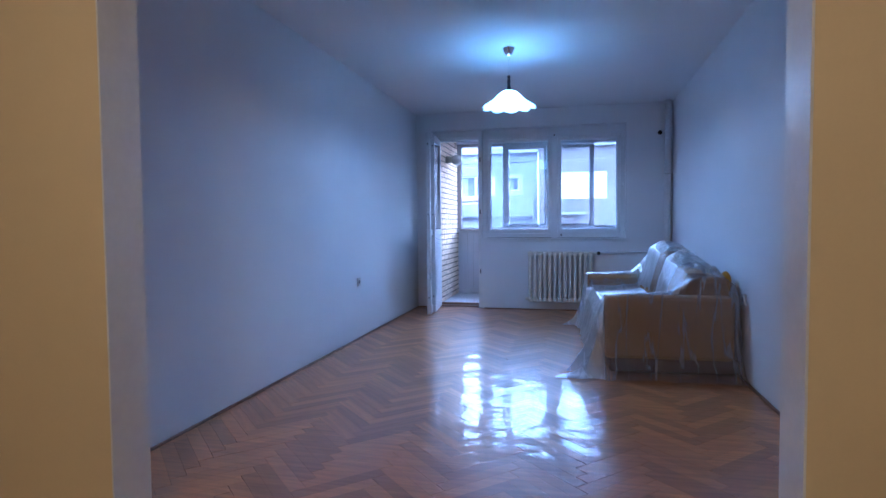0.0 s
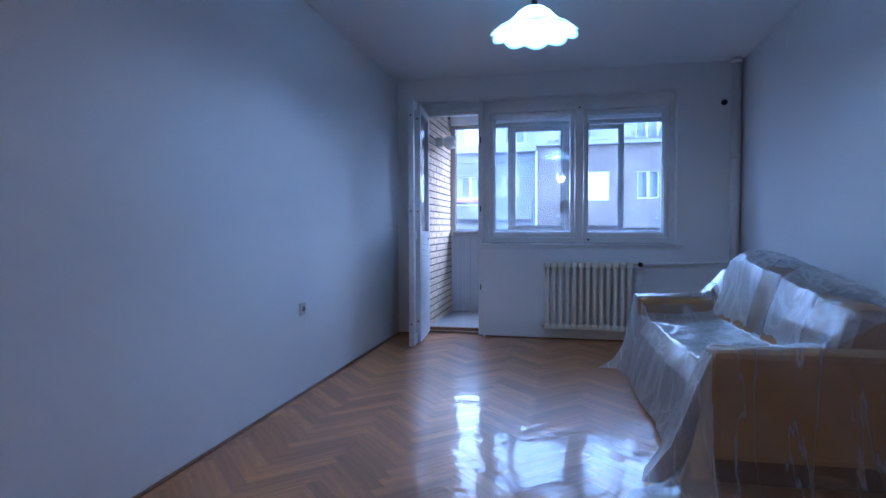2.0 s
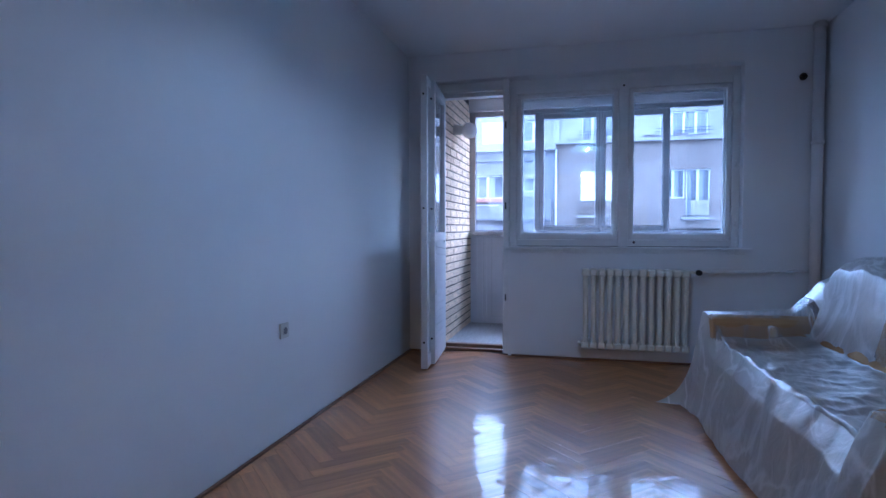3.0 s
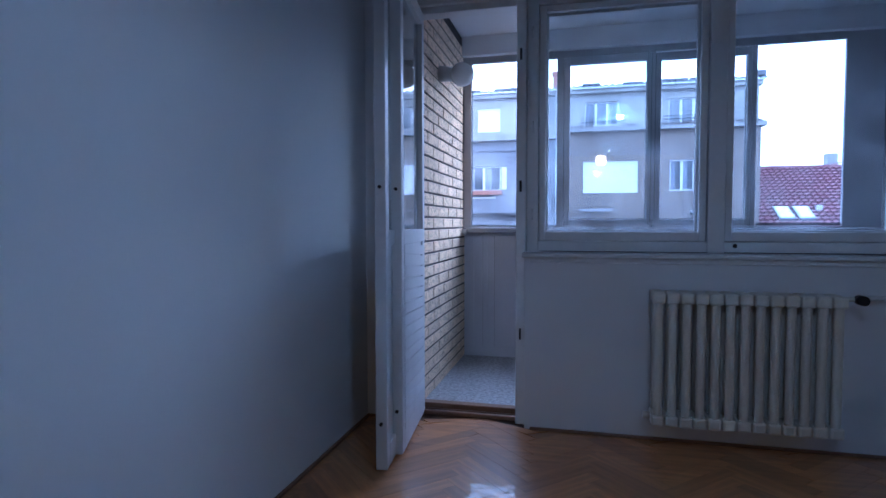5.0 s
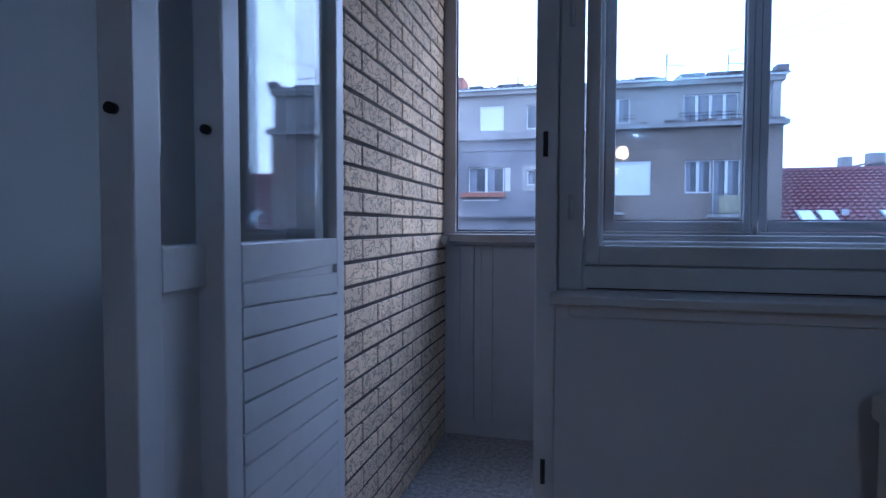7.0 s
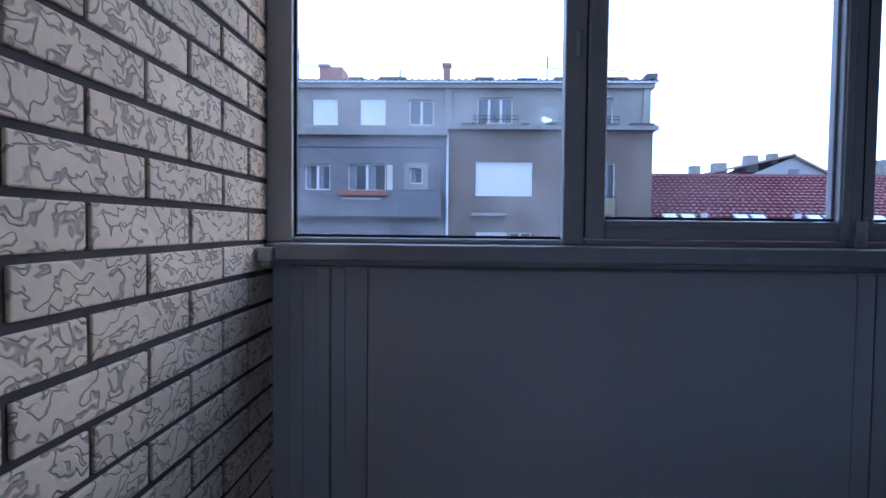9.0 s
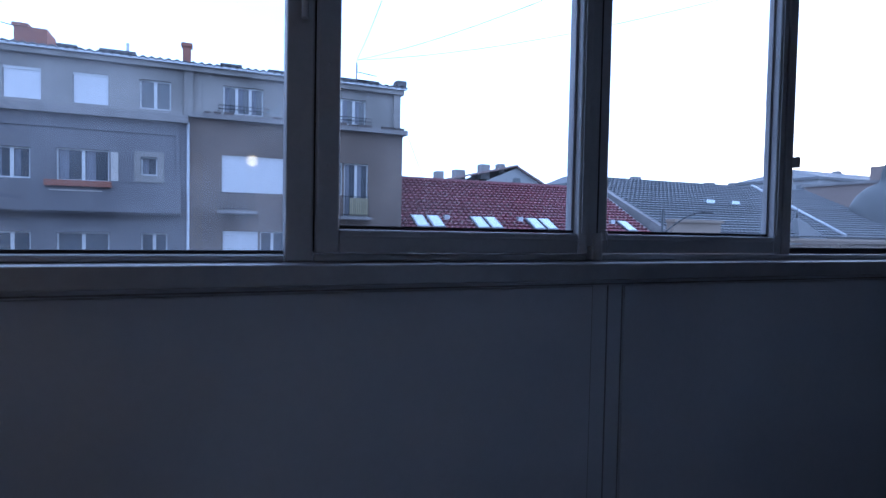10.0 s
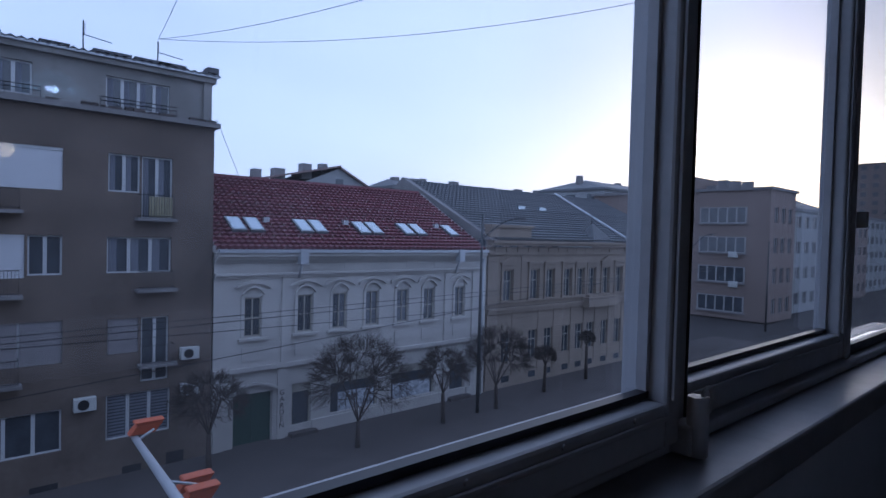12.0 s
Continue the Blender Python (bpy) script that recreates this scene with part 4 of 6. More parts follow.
solid("ground", ASPH, [(-250, 400, 12.0, 600, GZ - 0.6, GZ - 0.15)], "dark asphalt street")
solid("pavement_far", PAVE, [(-60, 60, FY - 5.2, FY + 1, GZ - 0.3, GZ)], "grey pavement along the houses")
solid("pavement_near", PAVE, [(-60, 60, 12.5, 17.5, GZ - 0.3, GZ)], "grey pavement")
solid("kerb", CONC, [(-60, 60, FY - 5.36, FY - 5.2, GZ - 0.3, GZ + 0.01), (-60, 60, 17.5, 17.66, GZ - 0.3, GZ + 0.01)], "pale concrete kerb")
solid("own_house_front", GREYT, [(-30, -0.43, 12.0, 12.4, GZ, 9), (3.19, 30, 12.0, 12.4, GZ, 9), (-0.43, 3.19, 12.0, 12.4, GZ, -0.22), (-0.43, 3.19, 12.0, 12.4, 2.85, 9)],
      "rendered front of our own house")


def ext_window(parent, x0, x1, z0, z1, leaves=2, kind="plain", y=FY, deep=0.16, frame=PVC):
    w = boxes("window", frame, parent, [
        (x0, x0 + 0.06, y + deep - 0.06, y + deep, z0, z1), (x1 - 0.06, x1, y + deep - 0.06, y + deep, z0, z1),
        (x0 + 0.06, x1 - 0.06, y + deep - 0.06, y + deep, z0, z0 + 0.06), (x0 + 0.06, x1 - 0.06, y + deep - 0.06, y + deep, z1 - 0.06, z1)]
        + [(x0 + (x1 - x0) * i / leaves - 0.06, x0 + (x1 - x0) * i / leaves + 0.06, y + deep - 0.065, y + deep, z0 + 0.06, z1 - 0.06) for i in range(1, leaves)])
    boxes("pane", WPANE, w, [(x0 + 0.05, x1 - 0.05, y + deep - 0.02, y + deep + 0.0, z0 + 0.05, z1 - 0.05)])
    if kind == "curtain":
        rows = []
        for i in range(leaves):
            a = x0 + (x1 - x0) * i / leaves + 0.08
            b = x0 + (x1 - x0) * (i + 1) / leaves - 0.08
            rows.append((a, a + (b - a) * 0.45, y + deep - 0.026, y + deep - 0.021, z0 + 0.07, z1 - 0.07))
        for row in rows:
            boxes("curtain", CURT, w, [row])
    if kind == "old":
        n = int((z1 - z0) / 0.07)
        for i in range(leaves):
            a, b = x0 + (x1 - x0) * i / leaves + 0.03, x0 + (x1 - x0) * (i + 1) / leaves - 0.03
            boxes("shutter", OLDSHUT, w, [(a, b, y + 0.04, y + 0.07, z0 + (z1 - z0) * k / n + 0.012, z0 + (z1 - z0) * (k + 1) / n) for k in range(n)], label="old grey louvre shutter")
    if kind == "blind":
        n = int((z1 - z0) / 0.13)
        boxes("blind", CURT, w, [(x0 + 0.07, x1 - 0.07, y + deep - 0.026, y + deep - 0.022, z0 + 0.06 + (z1 - z0 - 0.12) * k / n, z0 + 0.06 + (z1 - z0 - 0.12) * (k + 0.6) / n) for k in range(n)])
    if kind.startswith("shut"):
        drop = 1.0 if kind == "shut" else float(kind[4:])
        zb = z1 - (z1 - z0) * drop
        n = max(4, int((z1 - zb) / 0.06))
        rows = [(x0 + 0.01, x1 - 0.01, y + 0.05, y + 0.075, zb + (z1 - zb) * i / n + 0.006, zb + (z1 - zb) * (i + 1) / n) for i in range(n)]
        boxes("shutter", SHUT, w, rows, label="lowered white roller shutter")
        boxes("shutter_box", PVC, w, [(x0, x1, y + 0.02, y + 0.09, z1 - 0.10, z1 + 0.02)])
    return w


def wall_mesh(name, material, parent, x0, x1, z0, z1, holes, y=FY, deep=0.3, label=""):
    return boxes(name, material, parent, holed(x0, x1, z0, z1, y, y + deep, holes), label=label)


def grey_house():
    h = thing("apartment_house", (0, FY, GZ), "grey-brown rendered apartment house of five storeys, worn and patched", "building")
    xr = ex(7.72)
    xm = ex(0.22)
    xl = ex(-16)
    w = []
    # right half: (x0, x1, z0, z1, leaves, kind)
    for x0, x1 in ((1.30, 2.62), (4.47, 6.32)):
        w.append((ex(x0), ex(x1), ez(4.85), ez(5.78), 3 if x0 < 3 else 4, "curtain"))
    w.append((ex(1.26), ex(3.36), ez(2.2), ez(3.42), 2, "shut"))
    w.append((ex(4.53), ex(5.42), ez(2.25), ez(3.42), 2, "curtain"))
    w.append((ex(5.47), ex(6.39), ez(1.45), ez(3.42), 2, "curtain"))
    w.append((ex(1.30), ex(2.46), ez(-0.35), ez(0.88), 2, "shut"))
    w.append((ex(2.52), ex(3.36), ez(-0.28), ez(0.88), 2, "plain"))
    w.append((ex(4.51), ex(6.38), ez(-0.26), ez(0.86), 3, "curtain"))
    w.append((ex(1.26), ex(3.38), ez(-2.88), ez(-1.62), 2, "old"))
    w.append((ex(4.55), ex(5.42), ez(-2.78), ez(-1.69), 1, "old"))
    w.append((ex(5.5), ex(6.33), ez(-3.75), ez(-1.69), 2, "plain"))
    w.append((ex(1.30), ex(3.38), ez(-5.48), ez(-4.24), 3, "plain"))
    w.append((ex(4.53), ex(6.40), ez(-5.45), ez(-4.05), 3, "blind"))
    # left half
    for a, b, k in ((-4.88, -3.92, "shut"), (-3.08, -2.12, "shut"), (-1.24, -0.31, "plain")):
        w.append((ex(a), ex(b), ez(4.77), ez(5.70), 2, k))
    for a, b, c, d, l in ((-5.12, -4.16, 2.37, 3.30, 2), (-3.5, -2.07, 2.35, 3.34, 2), (-1.18, -0.70, 2.62, 3.21, 1)):
        w.append((ex(a), ex(b), ez(c), ez(d), l, "curtain"))
    for dz in (2.54, 5.08, 7.62):
        for a, b, l in ((-5.12, -4.16, 2), (-3.5, -2.07, 2), (-1.18, -0.40, 2)):
            w.append((ex(a), ex(b), ez(2.35 - dz), ez(3.32 - dz), l, "plain"))
    for row in range(5):
        for i in range(5):
            x = -7.6 - i * 1.9
            w.append((ex(x), ex(x + 1.1), ez(4.75 - row * 2.54), ez(5.72 - row * 2.54), 2, "curtain" if i % 2 else "plain"))
    low = [v[:4] for v in w if v[3] < ez(4.4)]
    wall_mesh("wall", GREYR, h, xm, xr, GZ, ez(4.62), [v for v in low if v[0] > xm], label="grey-brown render, stained")
    wall_mesh("wall", GREYB, h, xl, xm, GZ, ez(4.45), [v for v in low if v[0] < xm], label="blue-grey render")
    up = [v[:4] for v in w if v[3] > ez(4.6)]
    wall_mesh("attic_wall", GREYT, h, xl, xr - 0.15, ez(4.66), ez(6.10), up, y=FY + 0.22, label="pale grey render of the top storey")
    boxes("side_wall", GREYR, h, [(xr - 0.3, xr, FY + 0.3, FY + 10, GZ, ez(4.6)), (xr - 0.45, xr - 0.15, FY + 0.55, FY + 10, ez(4.6), ez(6.1))])
    for v in w:
        ext_window(h, *v[:4], leaves=v[4], kind=v[5], y=FY + (0.22 if v[2] > ez(4.6) else 0))
    # ledges
    boxes("ledge", CONC, h, [(xm + 0.02, xr + 0.17, FY - 0.28, FY + 0.5, ez(4.58), ez(4.74)), (xl, xm, FY - 0.3, FY + 0.5, ez(4.36), ez(4.50)),
                             (xl, xm - 0.01, FY - 0.18, FY + 0.5, ez(4.50), ez(4.62))], 0.0, "crumbling concrete ledge")
    bm = bmesh.new()
    x = xm
    while x < xr:
        l = random.uniform(0.15, 0.6)
        if random.random() < 0.75:
            box(bm, x, x + l, FY - 0.30, FY - 0.05, ez(4.74), ez(4.74) + random.uniform(0.03, 0.13))
        x += l + random.uniform(0.01, 0.12)
    part("coping_tiles", bm, mat("dark_coping_tile", (0.09, 0.075, 0.07), 0.9, island=0.3), h, "broken coping tiles")
    boxes("eaves", GREYT, h, [(xl, xr + 0.05, FY - 0.02, FY + 0.5, ez(6.10), ez(6.26))], 0.0, "pale grey eaves board")
    boxes("gutter", ZINC, h, [(xl, xr + 0.12, FY - 0.14, FY - 0.02, ez(6.26), ez(6.33))])
    boxes("pilaster", GREYT, h, [(xm - 0.16, xm + 0.16, FY + 0.1, FY + 0.3, ez(4.66), ez(6.1)), (xr - 0.42, xr - 0.1, FY + 0.08, FY + 0.3, ez(4.74), ez(6.1)),
                                 (ex(-5.75), ex(-5.45), FY + 0.1, FY + 0.3, ez(4.66), ez(6.1))])
    boxes("relief_band", GREYB, h, [(ex(-5.44), ex(-0.04), FY - 0.06, FY, ez(3.95), ez(4.08)), (ex(-0.16), ex(-0.04), FY - 0.06, FY, ez(1.4), ez(3.95)),
                                    (ex(-5.44), ex(-5.32), FY - 0.06, FY, ez(1.4), ez(3.95))])
    boxes("loggia_front", GREYB, h, [(ex(-5.8), ex(0.0), FY - 0.55, FY - 0.45, ez(1.42), ez(2.28)), (ex(-5.8), ex(-5.7), FY - 0.45, FY, ez(1.42), ez(2.28)),
                                     (ex(-0.1), ex(0.0), FY - 0.45, FY, ez(1.42), ez(2.28)), (ex(-5.8), ex(0.0), FY - 0.45, FY, ez(1.36), ez(1.42))], label="blue-grey balcony front")
    boxes("planter", BRICKC, h, [(ex(-3.7), ex(-1.95), FY - 0.7, FY - 0.5, ez(2.16), ez(2.34))], label="red flower box")
    boxes("patch", WHITER, h, [(ex(-2.03), ex(-1.82), FY - 0.012, FY - 0.002, ez(2.4), ez(3.3)), (ex(-3.6), ex(-2.2), FY - 0.562, FY - 0.552, ez(2.02), ez(2.06))],
          label="bare patched plaster")
    boxes("window_surround", GREYT, h, holed(ex(-1.38), ex(-0.5), ez(2.4), ez(3.38), FY - 0.03, FY - 0.001, [(ex(-1.18), ex(-0.70), ez(2.62), ez(3.21))]))
    bm = bmesh.new()
    tube(bm, (xm + 0.0, FY - 0.1, GZ), (xm + 0.0, FY - 0.1, ez(4.4)), 0.06)
    part("downpipe", bm, ZINC, h)
    # corrugated roof
    bm = bmesh.new()
    n = int((xr - xl) / 0.15)
    fr = [bm.verts.new((xl + (xr + 0.2 - xl) * i / n, FY - 0.16, ez(6.36) + (0.05 if i % 2 else -0.04))) for i in range(n + 1)]
    bk = [bm.verts.new((v.co.x, FY + 5.5, v.co.z + 1.0)) for v in fr]
    b2 = [bm.verts.new((v.co.x, FY + 10.5, v.co.z)) for v in fr]
    for i in range(n):
        bm.faces.new((fr[i], fr[i + 1], bk[i + 1], bk[i]))
        bm.faces.new((bk[i], bk[i + 1], b2[i + 1], b2[i]))
    r = part("roof", bm, mat("corrugated_roof", (0.12, 0.125, 0.135), 0.8, vary=0.25, scale=1.2), h, "dark corrugated sheet roof")
    md = r.modifiers.new("thick", "SOLIDIFY")
    md.thickness = 0.05
    bm = bmesh.new()
    for i in range(7):
        x = random.uniform(ex(-6), xr - 0.5)
        box(bm, x, min(x + random.uniform(0.5, 1.4), xr), FY - 0.1, FY + 0.4, ez(6.40), ez(6.40) + random.uniform(0.04, 0.09))
    box(bm, xr - 0.35, xr + 0.12, FY - 0.12, FY + 0.5, ez(6.42), ez(6.60))
    part("roof_sheet", bm, mat("loose_roof_sheet", (0.10, 0.10, 0.11), 0.9, vary=0.3), h)
    boxes("chimney", BRICKC, h, [(ex(0.0), ex(0.26), FY + 1.2, FY + 1.6, ez(6.3), ez(7.15)), (ex(-0.05), ex(0.31), FY + 1.15, FY + 1.65, ez(7.15), ez(7.26))], 0.0, "weathered brick chimney")
    boxes("chimney", BRICKC, h, [(ex(-4.9), ex(-4.0), FY + 1.6, FY + 3.0, ez(6.3), ez(7.2)), (ex(-4.95), ex(-4.5), FY + 1.55, FY + 3.05, ez(7.2), ez(7.3))], 0.0, "weathered brick chimney")
    bm = bmesh.new()
    tube(bm, (ex(-1.65), FY + 1.0, ez(6.4)), (ex(-1.65), FY + 1.0, ez(6.95)), 0.06)
    part("vent_pipe", bm, ZINC, h)
    # small balconies with iron rails
    for a, b, c, d in ((5.27, 6.45, 1.38, 2.2), (1.12, 2.4, 1.48, 2.15), (5.3, 6.48, -0.86, -0.2), (1.12, 2.4, -0.9, -0.1), (5.38, 6.5, -3.25, -2.55), (1.12, 2.4, -3.4, -2.6)):
        boxes("balcony_slab", CONC, h, [(ex(a), ex(b), FY - 0.55, FY + 0.0, ez(c) - 0.0, ez(c) + 0.12)])
        bm = bmesh.new()
        for z in (ez(d), ez(c) + 0.2):
            tube(bm, (ex(a) + 0.12, FY - 0.5, z), (ex(b) - 0.12, FY - 0.5, z), 0.015, n=5)
            for x in (ex(a) + 0.12, ex(b) - 0.12):
                tube(bm, (x, FY - 0.5, z), (x, FY, z), 0.015, n=5)
        k = 13
        for i in range(k + 1):
            x = ex(a) + 0.12 + (ex(b) - ex(a) - 0.24) * i / k
            tube(bm, (x, FY - 0.5, ez(c) + 0.12), (x, FY - 0.5, ez(d)), 0.009, n=4)
        part("balcony_rail", bm, IRON, h)
    cl = mat("yellow_cloth", (0.36, 0.33, 0.22), 0.9, vary=0.45, scale=5, stretch=(4, 1, 0.3))
    boxes("balcony_cloth", cl, h, [(ex(5.6), ex(6.3), FY - 0.47, FY - 0.455, ez(1.5), ez(2.15))], label="striped cloth behind the balcony rail")
    # rails of the top windows
    for a, b in ((1.15, 2.8), (4.3, 6.5)):
        bm = bmesh.new()
        for z in (4.98, 5.10):
            tube(bm, (ex(a), FY + 0.05, ez(z)), (ex(b), FY + 0.05, ez(z)), 0.018, n=5)
        for i in range(5):
            x = ex(a + (b - a) * i / 4)
            tube(bm, (x, FY + 0.05, ez(4.74)), (x, FY + 0.05, ez(5.10)), 0.012, n=4)
        part("window_rail", bm, IRON, h)
    # cellar openings
    boxes("cellar_vent", DARK, h, [(ex(5.0), ex(5.55), FY - 0.01, FY + 0.02, ez(-6.8), ez(-6.35)), (ex(6.3), ex(6.85), FY - 0.01, FY + 0.02, ez(-6.6), ez(-6.2)),
                                   (ex(2.6), ex(3.3), FY - 0.01, FY + 0.02, ez(-6.9), ez(-6.4))])
    for x, z in ((8.05, -3.88), (8.07, -5.38), (4.36, -5.38)):
        ac_unit(x - 0.36, z - 0.25)


def ac_unit(x, z):
    a = thing("air_conditioner", (x, FY - 0.2, z), "white outdoor air-conditioner unit on the grey house wall", "air conditioner", "outdoor units")
    boxes("casing", ACW, a, [(x, x + 0.72, FY - 0.36, FY - 0.08, z, z + 0.50)], 0.02)
    bm = bmesh.new()
    tube(bm, (x + 0.30, FY - 0.362, z + 0.25), (x + 0.30, FY - 0.372, z + 0.25), 0.19, n=20)
    part("fan_grille", bm, IRON, a)
    boxes("bracket", IRON, a, [(x + 0.1, x + 0.13, FY - 0.35, FY, z - 0.05, z - 0.002), (x + 0.6, x + 0.63, FY - 0.35, FY, z - 0.05, z - 0.002)])


grey_house()


def tiled_slope(name, material, parent, x0, x1, y0, z0, y1, z1, tile, course, skew=0.0, label=""):
    """Ribs along the fall and stepped courses, as one part."""
    bm = bmesh.new()
    nx = int((x1 - x0) / tile)
    length = math.hypot(y1 - y0, z1 - z0)
    nc = int(length / course)
    for c in range(nc):
        f0, f1 = c / nc, (c + 1.12) / nc
        ya, za = y0 + (y1 - y0) * f0, z0 + (z1 - z0) * f0
        yb, zb = y0 + (y1 - y0) * min(f1, 1), z0 + (z1 - z0) * min(f1, 1)
        prev = None
        for i in range(2 * nx + 1):
            x = x0 + (x1 - x0) * i / (2 * nx)
            h = 0.06 if i % 2 else 0.0
            a = bm.verts.new((x, ya, za + h + 0.14))
            b = bm.verts.new((x, yb, zb + h + 0.005))
            e = bm.verts.new((x, ya + 0.10, za + h - 0.02))
            if prev:
                bm.faces.new((prev[0], a, b, prev[1]))
                bm.faces.new((prev[2], e, a, prev[0]))
            prev = (a, b, e)
    return part(name, bm, material, parent, label, "stuff")


def arch_window(h, xc, w, z0, z1, y, stone, pediment=True):
    ow = w / 2
    win = boxes("window", mat_win, h, [(xc - ow, xc - ow + 0.06, y + 0.08, y + 0.14, z0, z1), (xc + ow - 0.06, xc + ow, y + 0.08, y + 0.14, z0, z1),
                                       (xc - 0.03, xc + 0.03, y + 0.07, y + 0.14, z0, z1), (xc - ow, xc + ow, y + 0.075, y + 0.14, z0 + (z1 - z0) * 0.45, z0 + (z1 - z0) * 0.45 + 0.06),
                                       (xc - ow, xc + ow, y + 0.08, y + 0.14, z0, z0 + 0.07), (xc - ow, xc + ow, y + 0.08, y + 0.14, z1 - 0.07, z1)])
    boxes("pane", WPANE, win, [(xc - ow + 0.03, xc + ow - 0.03, y + 0.12, y + 0.15, z0 + 0.03, z1 - 0.03)])
    rows = [(xc - ow - 0.28, xc + ow + 0.28, y - 0.16, y, z0 - 0.16, z0 - 0.04), (xc - ow - 0.16, xc - ow - 0.02, y - 0.06, y, z0, z1 + 0.1),
            (xc + ow + 0.02, xc + ow + 0.16, y - 0.06, y, z0, z1 + 0.1)]
    sr = boxes("window_surround", stone, h, rows)
    bm = bmesh.new()
    n = 9
    r = w * 0.95
    for ring, rr, zz, t in ((0, 0.62, z1 + 0.08, 0.09), (1, 1.0, z1 + 0.36, 0.12)):
        half = (ow + 0.12) * (1.0 if ring == 0 else 1.6)
        rise = 0.36 if ring == 0 else 0.28
        pts = [(xc - half + 2 * half * i / n, zz + rise * math.sin(math.pi * i / n) ** 0.8) for i in range(n + 1)]
        for (xa, za), (xb, zb) in zip(pts, pts[1:]):
            v = [bm.verts.new(p) for p in ((xa, y - 0.14, za), (xb, y - 0.14, zb), (xb, y - 0.14, zb + t), (xa, y - 0.14, za + t),
                                           (xa, y, za), (xb, y, zb), (xb, y, zb + t), (xa, y, za + t))]
            for f in ((0, 1, 2, 3), (4, 7, 6, 5), (0, 4, 5, 1), (3, 2, 6, 7)):
                bm.faces.new([v[k] for k in f])
    part("hood_mould", bm, stone, h)


mat_win = mat("beige_window_frame", (0.34, 0.32, 0.28), 0.6)


def white_house():
    h = thing("white_house", (16, FY, GZ), "cream-white two-storey ornate town house with a red tiled roof", "building")
    x0, x1 = ex(7.78), 24.9
    wins = [10.80, 13.35, 15.22, 17.15, 19.12, 20.97, 23.32]
    holes = [(c - 0.39, c + 0.39, -3.52, -1.74) for c in wins]
    gate = (9.98, 11.8, GZ, -6.1)
    shop = [(12.75, 13.75, -7.95, -5.95), (14.8, 17.6, -7.75, -5.85), (18.5, 21.5, -7.75, -5.9), (22.7, 23.9, -7.85, -5.95)]
    wall_mesh("wall", WHITER, h, x0, x1 + 0.6, GZ, 0.28, holes + [gate] + shop, deep=0.35)
    for c in wins:
        arch_window(h, c, 0.78, -3.52, -1.74, FY, WHITER)
    boxes("gate_doors", GREENG, h, [(gate[0], (gate[0] + gate[1]) / 2 - 0.01, FY + 0.25, FY + 0.31, GZ, gate[3]), ((gate[0] + gate[1]) / 2 + 0.01, gate[1], FY + 0.25, FY + 0.31, GZ, gate[3])],
          label="dark green carriage gate")
    bm = bmesh.new()
    n = 12
    for rr, t, yy in ((1.0, 0.10, 0.10), (1.22, 0.12, 0.18)):
        half = (gate[1] - gate[0]) / 2 * rr
        xc = (gate[0] + gate[1]) / 2
        for i in range(n):
            a0, a1 = i / n, (i + 1) / n
            f = lambda a: (xc - half + 2 * half * a, gate[3] - 0.1 + 0.25 * (rr - 0.6) + 0.35 * math.sin(math.pi * a))
            (xa, za), (xb, zb) = f(a0), f(a1)
            v = [bm.verts.new(p) for p in ((xa, FY - yy, za), (xb, FY - yy, zb), (xb, FY - yy, zb + t), (xa, FY - yy, za + t),
                                           (xa, FY, za), (xb, FY, zb), (xb, FY, zb + t), (xa, FY, za + t))]
            for q in ((0, 1, 2, 3), (4, 7, 6, 5), (0, 4, 5, 1), (3, 2, 6, 7)):
                bm.faces.new([v[k] for k in q])
    part("gate_arch", bm, WHITER, h)
    for s in shop:
        f = boxes("shop_window", mat_win, h, [(s[0], s[0] + 0.08, FY + 0.1, FY + 0.18, s[2], s[3]), (s[1] - 0.08, s[1], FY + 0.1, FY + 0.18, s[2], s[3]),
                                              (s[0], s[1], FY + 0.1, FY + 0.18, s[3] - 0.45, s[3])])
        boxes("pane", WPANE, f, [(s[0] + 0.06, s[1] - 0.06, FY + 0.14, FY + 0.16, s[2], s[3] - 0.4)])
    sign = mat("pale_shop_print", (0.42, 0.45, 0.50), 0.5, vary=0.9, scale=2.2, fine=5)
    boxes("window_print", sign, h, [(shop[1][0] + 0.5, shop[1][1] - 0.15, FY + 0.130, FY + 0.136, shop[1][2], shop[1][2] + 0.95),
                                    (shop[2][0] + 0.2, shop[2][1] - 0.2, FY + 0.130, FY + 0.136, shop[2][2], shop[2][2] + 0.85)], label="pale printed figures on the shop glass")
    rows = [(x0, x1 + 0.1, FY - 0.2, FY, -5.05, -4.86), (x0, x1 + 0.1, FY - 0.10, FY, -0.87, -0.75), (x0, x1 + 0.12, FY - 0.22, FY, -0.75, -0.65),
            (x0, x1 + 0.1, FY - 0.12, FY, -0.18, -0.04), (x0, x1 + 0.14, FY - 0.32, FY, -0.04, 0.1), (x0, x1 + 0.2, FY - 0.5, FY, 0.1, 0.28)]
    boxes("cornice", WHITER, h, rows, 0.0, "moulded white cornice")
    boxes("gutter", ZINC, h, [(x0, x1 + 0.2, FY - 0.62, FY - 0.5, 0.28, 0.42)])
    fr = []
    x = 9.6
    while x < 24:
        fr.append((x, x + 1.4, FY - 0.03, FY - 0.002, -0.55, -0.26))
        x += 1.95
    boxes("frieze_panel", WHITER, h, fr)
